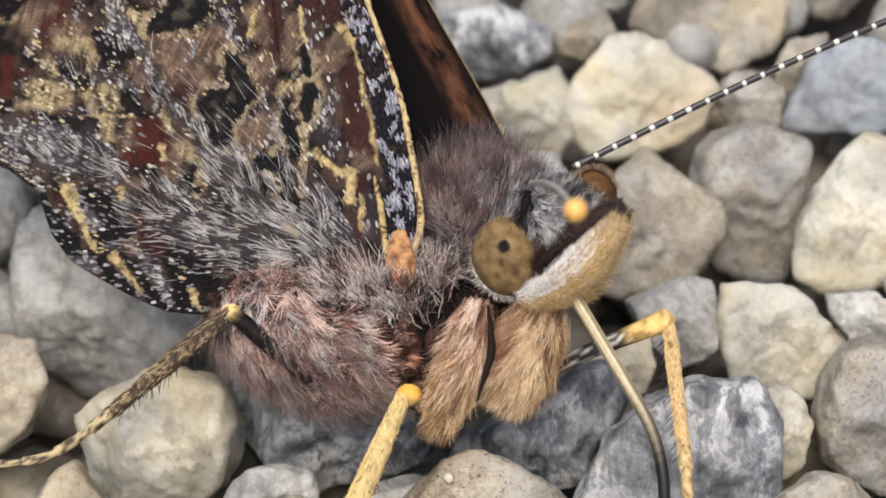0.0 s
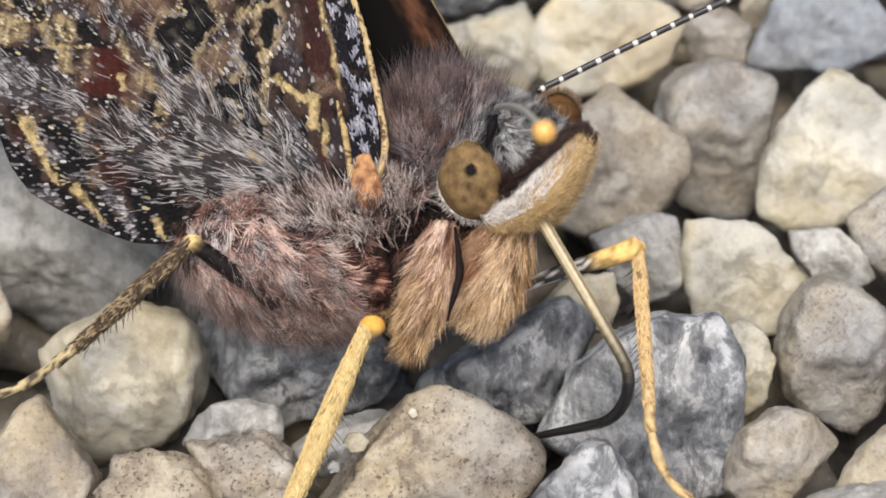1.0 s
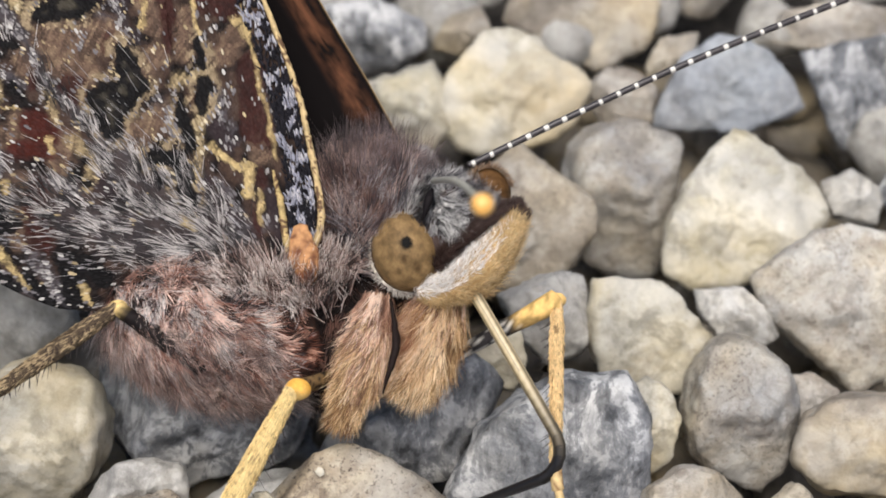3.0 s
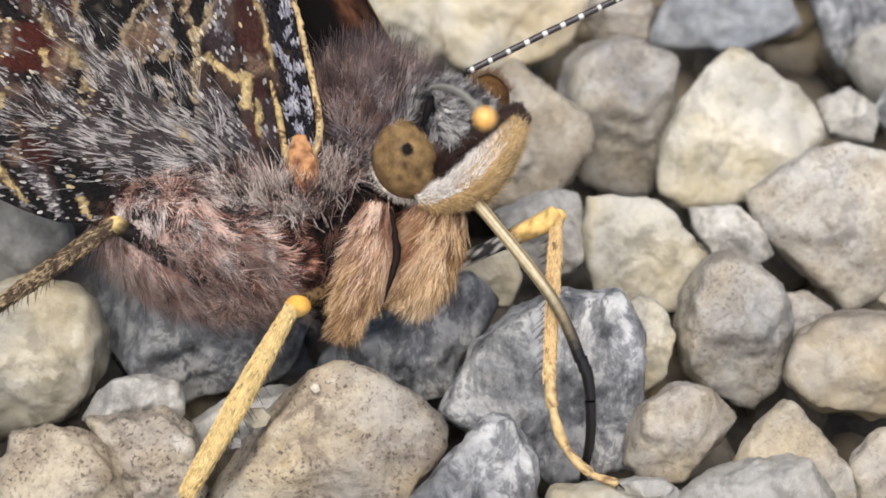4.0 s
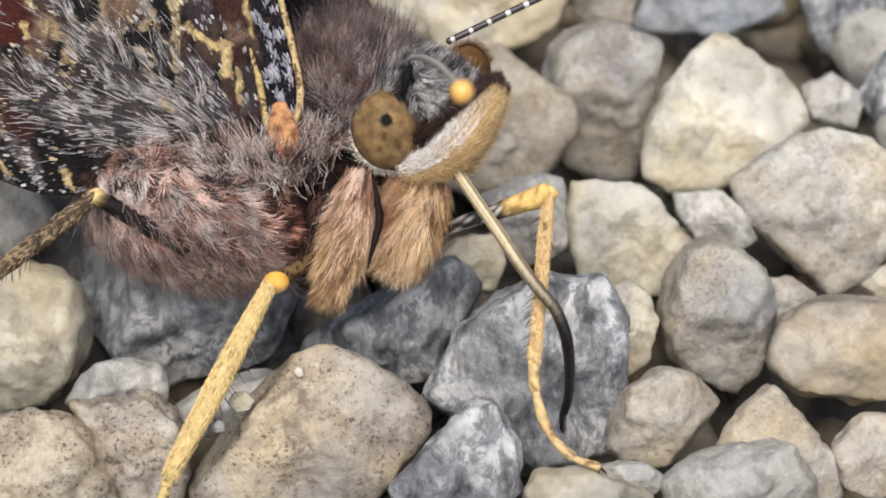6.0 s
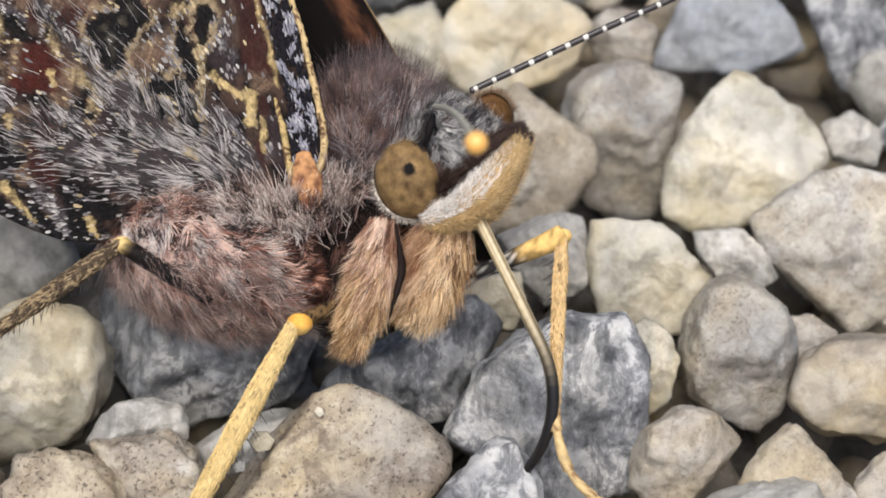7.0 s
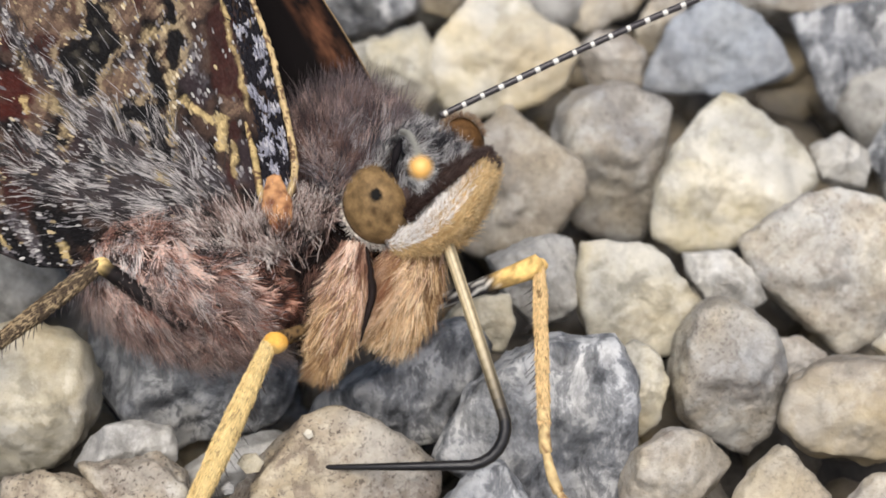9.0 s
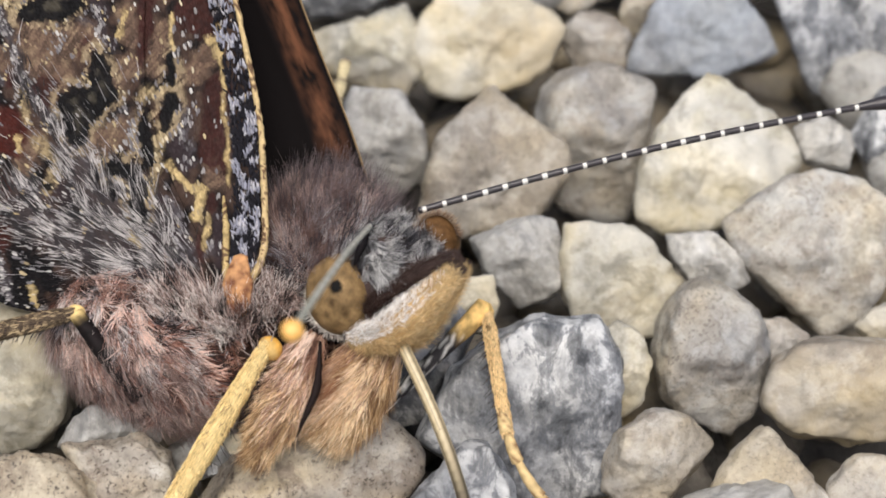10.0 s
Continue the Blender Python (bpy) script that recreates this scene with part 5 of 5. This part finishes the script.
def scaling(path, v, ring, n, colors, seed):
    """Narrow flat scales lying along a leg, their tips a little raised."""
    i = rng.integers(0, len(v) - 2, n)
    j = np.clip((ring[i] * (len(path) - 1)).astype(int), 0, len(path) - 1)
    along = np.gradient(path, axis=0)[j]
    along /= np.linalg.norm(along, axis=1)[:, None]
    nn = v[i] - path[j]
    nn /= np.linalg.norm(nn, axis=1)[:, None] + 1e-9
    root = v[i] + along * rng.normal(scale=0.06, size=(n, 1))
    base, dark, amount = colors
    long_ = np.c_[(root * along).sum(1) * 0.35, np.cross(root, along)]
    mark = wave(long_[:, :3], 0.06, seed + 61) + 0.4 * wave(root, 0.3, seed + 62) + rng.normal(scale=0.1, size=n)
    col = np.where((mark > amount + 0.09)[:, None], lerp(np.array(dark), np.array(base), 0.22), np.array(base) * rng.uniform(1.05, 1.5, (n, 1)))
    way = along + nn * 0.10 + rng.normal(scale=0.10, size=(n, 3))
    return strands(root, way, nn * 0.3, rng.uniform(0.12, 0.24, n), rng.uniform(0.014, 0.026, n), col, "shin_scale", SCALE, bend=0.2)


LEGS = []


def leg(label, hip, knee, ankle, toes, thigh_r, shin_r, thigh_col, shin_col, foot_col, knee_col, bristle_side, seed, knee_r):
    """A walking leg in three parts on the body: thigh (hip to knee), shin (knee to ankle, with bristles), foot (jointed toes)."""
    hip, knee, ankle = (grid(*q) for q in (hip, knee, ankle))
    p = spline([lerp(hip, knee, -0.32 if seed == 8 else 0.0), lerp(hip, knee, 0.5), knee], 24) - hip
    v, f, ring = tube(p, thigh_r, 14)
    col = spots(v, seed, thigh_col[0], thigh_col[1], thigh_col[2], 0.08)
    k = np.clip((ring - thigh_col[3]) * 8, 0, 1)[:, None]
    thigh = part("thigh", mesh("thigh", v + 0.02 * wave(v, 0.08, seed + 40)[:, None], f, SKIN, (col * (1 - k) + np.array(knee_col) * k * np.where(wave(v, 0.06, seed + 43) > 0.05 + 0.45 * (ring - 0.5), 0.55, 1.0)[:, None]) * (1 + 0.5 * wave(v, 0.09, seed + 41))[:, None]), butterfly, label + ", thigh", hip)
    d, fb = BALL[3]
    q = d * np.array((1.0, 0.84, 0.9)) * knee_r * (1 + 0.06 * wave(d, 0.6, seed))[:, None]
    joint = part("knee", mesh("knee", q, fb, SKIN, lerp(knee_col, (0.50, 0.33, 0.12), np.clip(0.2 - 1.3 * d[:, 1:2] + 0.6 * wave(d, 0.3, seed + 2)[:, None], 0, 1))), thigh, "rounded yellow-orange knee", knee - hip + (knee_r * 0.35 if seed == 3 else 0, 0, -0.12))
    p = spline([knee, lerp(knee, ankle, 0.33), lerp(knee, ankle, 0.66), ankle], 170) - knee
    v, f, ring = tube(p, shin_r, 24)
    n = wave(v, 0.05, seed + 70)[:, None]
    shin = part("shin", mesh("shin", v + 0.03 * n, f, SKIN, spots(v * (1, 0.35, 1), seed + 20, *shin_col, size=0.055)), butterfly, label + ", shin", knee)
    tagged(part("bristle_fringe", spines(p, shin_r, 28, bristle_side, 0.48, 0.6), shin, "short dark bristles"), kind="stuff")
    tagged(part("shin_scale", scaling(p, v, ring, 2600, shin_col, seed), shin, "flat straw and brown scales"), kind="stuff")
    # the foot: a chain of small tapered joints that stays where it stands
    path = spline([lerp(knee, ankle, 0.88), ankle] + [grid(*q) for q in toes], 6 * 5 + 1)
    foot = new("foot")
    foot.parent = butterfly
    foot.location = ankle * MM
    tagged(foot, label + ", jointed foot")
    for k in range(5):
        seg = path[k * 6 : k * 6 + 7] - ankle
        w = 0.185 - 0.016 * k
        v, f, ring = tube(seg, (w * 0.72, w, w * 1.05), 12)
        c = spots(v, seed + 30 + k, foot_col[0], foot_col[1], foot_col[2])
        part("toe_joint", mesh("toe_joint", v, f, SKIN, c), foot)
    end = path[-1] - ankle
    way = np.array([(0.5, -0.5, -0.3), (-0.1, -0.7, -0.3)])
    part("claw", strands(np.tile(end, (2, 1)), way, np.tile((0.3, 0, 0.3), (2, 1)), np.full(2, 0.35), np.full(2, 0.05), np.tile((0.04, 0.03, 0.02), (2, 1)), "claw", HORN), foot)
    LEGS.append((thigh, shin, foot, hip, knee, ankle, path[-1]))


YB, DK = (0.53, 0.40, 0.175), (0.15, 0.095, 0.045)
leg("straw-yellow middle leg with fine dark flecks", (700, 505, 4.6), (608, 540, 6.6), (432, 872, 7.3), [(425, 900, 7.3), (405, 950, 7.4), (380, 1010, 7.5)],
    (0.20, 0.22, 0.24), (0.20, 0.27, 0.31, 0.28, 0.22), (DK, BLACK, 0.2, 0.86), ((0.62, 0.47, 0.22), (0.26, 0.17, 0.08), 0.42), (YB, DK, 0.3), (0.74, 0.40, 0.08), -1, 3, 0.37)
leg("dark-flecked yellow hind leg", (448, 506, 6.30), (296, 398, 6.35), (70, 560, 5.2), [(20, 600, 5.2), (-40, 640, 5.3), (-100, 658, 5.4), (-170, 662, 5.4)],
    (0.20, 0.27, 0.22), (0.17, 0.25, 0.24, 0.20, 0.17), ((0.010, 0.007, 0.007), (0.005, 0.004, 0.004), 0.1, 0.90), ((0.36, 0.27, 0.16), (0.045, 0.03, 0.026), -0.22), ((0.50, 0.40, 0.22), (0.07, 0.05, 0.04), 0.08), (0.72, 0.52, 0.22), -1, 5, 0.26)
leg("pale yellow foreleg-side walking leg with dark bristles", (880, 480, 4.4), (1072, 388, 5.3), (1074, 665, 6.9), [(1078, 720, 7.0), (1100, 790, 7.2), (1145, 838, 7.3), (1192, 856, 7.2)],
    (0.17, 0.24, 0.34), (0.14, 0.19, 0.17, 0.16, 0.15), ((0.03, 0.027, 0.028), (0.50, 0.48, 0.44), 0.16, 0.55), ((0.60, 0.43, 0.22), (0.20, 0.12, 0.06), 0.40), ((0.52, 0.38, 0.19), (0.24, 0.14, 0.07), 0.2), (0.72, 0.47, 0.17), 1, 8, 0.27)

# a foot of the far side that shows behind the wing
path_ = spline([grid(a, b, w) for a, b, w in ((690, 250, -0.4), (722, 190, -0.9), (735, 130, -1.6), (750, 62, -2.0))], 31)
far_foot = new("far_foot")
far_foot.parent = butterfly
tagged(far_foot, "pale banded foot of a leg on the far side")
for k in range(6):
    v, f, ring = tube(path_[k * 5 : k * 5 + 6], (0.15, 0.21, 0.20), 12)
    part("toe_joint", mesh("toe_joint", v, f, SKIN, lerp((0.66, 0.56, 0.34), (0.22, 0.17, 0.12), np.clip((ring - 0.75) * 5, 0, 1)[:, None])), far_foot)


# ---- antennae: dark with white rings, ending in a club
def antenna(label, length, white, club):
    """Built along its own x axis from the base."""
    n = 420
    x = np.linspace(0, length, n)
    path = np.c_[x, 0.25 * np.sin(x / length * np.pi), 0 * x]
    r = np.where(x < length - 2.3, 0.10, np.interp(x, (length - 2.3, length - 0.9, length - 0.1, length), (0.10, 0.27, 0.27, 0.10)))
    if club > 0.9:
        r = np.interp(x, (0, length - 0.62, length - 0.45, length - 0.25, length - 0.08, length), (0.08, 0.09, 0.20, 0.27, 0.2, 0.05))
    v, f, ring = tube(path, r, 14)
    s = ring * length
    band = np.sin(s * 2 * np.pi / 0.60) > 0.78
    up = np.r_[np.tile(np.arange(14), n), 0, 0] * 2 * np.pi / 14
    side = np.cos(up - 1.2) > (0.5 if white > 0.9 else -2)
    shaft = s < length - 2.2
    col = np.where((band & side & shaft)[:, None], np.array((0.62, 0.60, 0.55)) * white, np.array((0.035, 0.03, 0.032)) if white > 0.9 else np.array((0.32, 0.32, 0.27)))
    col = np.where((s > length - (0.6 if club > 0.9 else club))[:, None], np.array((0.80, 0.44, 0.12)), col)
    return part("antenna", mesh("antenna", v, f, HORN, col), head, label)


far_antenna = antenna("slender dark antenna ringed with white, orange-tipped club", 15.6, 1.0, 0.55)
near_antenna = antenna("pale ringed antenna with a glossy orange-yellow knob", 10.5, 0.8, 0.95)

# ---- proboscis: a chain of short horny pieces, stiff at the head and bending as it feels between the stones
PIECES, PIECE = 44, 0.281
proboscis = []
for k in range(PIECES):
    s = k / (PIECES - 1)
    r = 0.175 * (1 - 0.72 * max(0.0, (s - 0.45) / 0.55))
    path = np.c_[np.linspace(-0.05, PIECE + 0.05, 5), np.zeros(5), np.zeros(5)]
    v, f, ring = tube(path, (r * 1.0, r, r, r, r * 0.98), 24)
    f = [q for q in f if len(q) == 4]
    groove = np.exp(-(((abs(v[:, 1]) - 0.72 * r) / (r * 0.2)) ** 2))[:, None] + 0.7 * np.exp(-((v[:, 1] / (r * 0.12)) ** 2))[:, None] * (v[:, 2:3] > 0) * (s < 0.2)
    base = lerp((0.56, 0.45, 0.27), (0.014, 0.012, 0.012), min(1, max(0, (s - 0.17) * 4.2)))
    col = np.tile(base, (len(v), 1)) * (1 - 0.7 * np.clip(groove, 0, 1))
    proboscis.append(part("proboscis_piece", mesh("proboscis_piece", v, f, HORN, col), butterfly, "tan horny upper proboscis" if s < 0.3 else "thin dark proboscis end"))


# ---------------------------------------------------------------- movement
PIVOT = grid(500, 420, 4.5)
SWAY = [
    (0.00, -0.53, -0.03, -1.13, -4.36),
    (0.50, -0.54, 0.10, -0.25, -4.02),
    (1.00, -0.49, 0.24, 0.54, -3.41),
    (1.50, -0.26, 0.07, 0.34, -1.95),
    (2.00, -0.15, 0.04, 0.21, -1.01),
    (2.50, 0.00, 0.00, 0.00, 0.00),
    (3.00, 0.14, -0.09, -0.25, 0.80),
    (3.20, 0.26, 0.20, 0.91, -0.07),
    (4.30, 0.25, 0.01, 0.28, 2.62),
    (4.50, 0.26, -0.04, 0.30, 2.84),
    (5.00, 0.15, 0.54, 3.63, -0.40),
    (5.20, 0.08, 0.64, 2.60, -0.23),
]
SWAY_LATER = [
    (6.50, 0.42, 0.35, 1.44, 0.22),
    (7.00, 0.34, 0.25, 1.12, -0.26),
    (7.50, 0.25, 0.15, 0.89, -1.35),
    (8.00, 0.24, 0.12, 1.49, -1.21),
    (8.50, 0.21, 0.12, 1.34, -1.72),
    (9.00, -0.10, 0.17, 1.64, -2.28),
    (9.50, -1.03, -0.35, -0.52, -7.10),
    (10.00, -0.72, -2.27, -7.40, -9.16),
]
NOD = [
    (0.00, -0.00, 0.07, 0.76),
    (0.50, 0.01, 0.06, 0.37),
    (1.00, 0.04, -0.01, -0.08),
    (1.50, 0.02, -0.01, -0.16),
    (2.00, -0.00, 0.02, 0.18),
    (2.50, 0.00, 0.00, 0.00),
    (3.00, -0.03, -0.00, -0.06),
    (3.20, 0.01, -0.13, -0.52),
    (4.30, 0.01, 0.11, 0.00),
    (4.50, 0.05, 0.08, 0.03),
    (5.00, -0.12, 0.04, -0.00),
    (5.20, -0.10, 0.00, -0.00),
]
NOD_LATER = [
    (6.50, 0.01, -0.15, -1.04),
    (7.00, -0.05, -0.06, -0.25),
    (7.50, -0.06, -0.06, 0.09),
    (8.00, -0.09, -0.12, -0.29),
    (8.50, -0.08, -0.09, -0.20),
    (9.00, -0.13, -0.14, -0.53),
    (9.50, -0.28, -0.16, -1.30),
    (10.00, -0.14, 0.02, 1.47),
]

# proboscis: seconds, slope of the straight part, its length, then the bend, the length that it takes and how steeply the end dives
FEEL = [
    (0.0, 60.1, 3.34, 29, 2.53, 0.04), (0.5, 57.7, 3.51, 58, 3.27, 0.19), (1.0, 60.4, 4.30, 102, 2.60, 1.00), (1.5, 47.0, 4.53, 84, 2.82, 0.20), (2.0, 55.8, 3.87, 108, 5.60, 0.25),
    (2.5, 64.8, 4.08, 27, 2.00, 0.29), (3.0, 60.6, 4.41, 95, 1.63, 0.63), (3.2, 57.3, 1.63, 18, 4.02, 0.37), (4.3, 51.0, 3.04, 49, 5.06, 0.35), (4.5, 61.6, 4.39, 111, 2.00, 0.75),
    (5.0, 63.1, 3.94, 138, 6.60, 0.10),
]
FEEL_LATER = [
    (5.2, 63.7, 4.12, 150, 6.40, 0.10), (6.3, 52.7, 4.36, 19, 1.49, 1.12), (6.5, 51.2, 2.88, 24, 4.00, 1.50), (7.0, 64.3, 3.81, 59, 3.71, 0.49), (7.5, 68.5, 4.63, 84, 3.01, 0.15),
    (8.0, 65.3, 4.49, 67, 2.47, -0.02), (8.3, 56.8, 5.31, 78, 1.50, 0.60), (8.5, 66.0, 4.30, 65, 2.62, 0.15), (8.8, 73.4, 4.48, 100, 1.91, 0.15), (9.0, 72.4, 4.92, 105, 1.96, 0.16),
    (9.3, 60.0, 3.00, 10, 3.00, 0.30), (9.5, 55.0, 1.61, 14, 3.00, 0.65), (10.0, 64.8, 1.07, 10, 3.63, 0.16),
]
# near antenna: seconds and where its knob points from the near eye, right and up
KNOB = [(0.0, 125, 65), (2.5, 132, 75), (4.5, 136, 54), (6.5, 131, 52), (7.5, 103, 45), (8.5, 103, 48), (9.0, 77, 50), (9.3, -56, 4), (9.5, -62, 4), (10.0, -80, -77)]
# far antenna: seconds and its slope
RISE = [(0.0, 23.9), (2.5, 23.6), (4.5, 24.0), (7.5, 23.0), (9.0, 23.5), (9.5, 20.0), (10.0, 13.2)]
# knees: seconds, then right and down for the middle, hind and far leg
KNEES = [(0.0, -27, 1, -24, -6, -22, 21), (0.5, -31, -3, -29, -10, -19, 12), (1.0, -30, -5, -29, -14, -14, 7), (1.5, -15, -2, -14, -6, -9, 4),
         (2.5, 0, 0, 0, 0, 0, 0), (3.2, 3, 3, 8, 0, 6, -3), (4.5, 15, 0, 12, -6, 15, -7), (5.0, -11, -11, -3, -30, 21, -16), (5.2, -11, -11, -3, -30, 21, -16),
         (6.5, 9, -7, 14, -10, 16, -15), (7.5, 1, -6, 11, -3, 7, -6), (8.5, 0, -7, 10, -3, 5, -6), (9.0, -18, -12, -4, -8, -6, 1), (9.5, -59, -14, -37, 7, -54, 40), (10.0, 8, 19, -17, 106, -65, 110)]


def column(table, t, k):
    a = np.array(table)
    return float(np.interp(t, a[:, 0], a[:, k]))


def body_pose(t):
    """The body in the view plane's axes: sway about the middle of the thorax."""
    du, dv, rz, ry = (column(SWAY + SWAY_LATER, t, k) for k in (1, 2, 3, 4))
    p = Vector(PIVOT * MM)
    shift = Matrix.Translation(Vector((du, dv, 0)) * MM)
    return shift @ Matrix.Translation(p) @ pose(0, 0, 0, 0, ry, 0) @ pose(0, 0, 0, 0, 0, rz) @ Matrix.Translation(-p)


def head_pose(t):
    du, dv, rz = (column(NOD + NOD_LATER, t, k) for k in (1, 2, 3))
    return Matrix.Translation(Vector(NECK * MM) + Vector((du, dv, 0)) * MM) @ pose(0, 0, 0, 0, 0, rz)


def aim(base, target, rest):
    """The pose at base that turns the rest direction towards target; all in metres."""
    way = Vector(target) - Vector(base)
    return Matrix.Translation(base) @ Vector(rest).rotation_difference(way).to_matrix().to_4x4()


def motions():
    times = sorted({r[0] for r in SWAY + SWAY_LATER + FEEL + FEEL_LATER + KNOB + KNEES})
    walk(butterfly, [(t, LEAN @ body_pose(t)) for t in times])
    walk(head, [(t, head_pose(t)) for t in times])
    legs = {k: ([], [], []) for k in range(len(LEGS))}
    pieces = [[] for _ in proboscis]
    near, far = [], []
    for t in times:
        back = body_pose(t).inverted()
        for k, (thigh, shin, foot, hip, knee, ankle, toe) in enumerate(LEGS):
            move = np.array((column(KNEES, t, 1 + 2 * k), -column(KNEES, t, 2 + 2 * k), 0)) / 61.0
            spot = knee + move
            low = ankle + (np.array((-0.56, -0.85, 0.0)) * min(1.0, max(0.0, t - 9.0)) if k == 2 else 0.0)
            rest = ((ankle - knee) ** 2).sum() - ((low - spot)[:2] ** 2).sum()
            if rest > 0 and k == 2:
                spot[2] = low[2] - math.sqrt(rest) * (1 if low[2] > knee[2] else -1)
            now = back @ Vector(spot * MM)
            stand = back @ Vector(low * MM)
            # the thigh keeps to the knee; its other end slides in the fur
            turned = Vector(knee - hip).rotation_difference(now - Vector(hip * MM)).to_matrix()
            legs[k][0].append((t, Matrix.Translation(now - turned @ Vector((knee - hip) * MM)) @ turned.to_4x4()))
            legs[k][1].append((t, aim(now, stand, ankle - knee)))
            legs[k][2].append((t, back @ aim(Vector(low * MM), Vector(toe * MM), toe - ankle)))
        # antennae, in the head's space
        base = Vector((grid(848, 166, 6.7) - NECK) * MM)
        at_head = body_pose(t) @ head_pose(t)
        eye = np.array(at_head @ Vector((grid(803, 280, 6.7) - NECK) * MM)) / MM
        start = np.array(at_head @ base) / MM
        s = (56.0 - eye[2]) / 3144.4
        a, b = 784 + eye[0] / s + column(KNOB, t, 1), 441 - eye[1] / s - column(KNOB, t, 2)
        w = 16.5
        for _ in range(6):
            goal = grid(a, b, w)
            w = start[2] + math.sqrt(max(4.0, 10.3**2 - (goal[0] - start[0]) ** 2 - (goal[1] - start[1]) ** 2))
        near.append((t, aim(base, at_head.inverted() @ Vector(grid(a, b, w) * MM), (1, 0, 0))))
        base = Vector((grid(912, 138, 5.0) - NECK) * MM)
        a = radians(column(RISE, t, 1))
        way = (body_pose(t) @ head_pose(t)).to_3x3().inverted() @ Vector((math.cos(a), math.sin(a), -0.12))
        far.append((t, aim(base, base + way, (1, 0, 0))))
        # proboscis
        slope, straight, bend, over, dive = (column(FEEL + FEEL_LATER, t, k) for k in (1, 2, 3, 4, 5))
        p = body_pose(t) @ head_pose(t) @ Vector((grid(926, 372, 6.3) - NECK) * MM)
        for k, rows in enumerate(pieces):
            s = (k + 0.5) * PIECE
            a = -radians(slope + bend * min(1.0, max(0.0, (s - straight) / over)))
            way = Vector((math.cos(a), math.sin(a), 0.34 - 0.588 * k / 35 - dive * min(1.0, max(0.0, (s - straight) / over)))).normalized()
            rows.append((t, back @ aim(p, p + way, (1, 0, 0))))
            p = p + way * PIECE * MM
    for k, (thigh, shin, foot, *_) in enumerate(LEGS):
        walk(thigh, legs[k][0])
        walk(shin, legs[k][1])
        walk(foot, legs[k][2])
    walk(far_foot, [(t, body_pose(t).inverted()) for t in times])
    walk(near_antenna, near)
    walk(far_antenna, far)
    for ob, rows in zip(proboscis, pieces):
        walk(ob, rows)


motions()
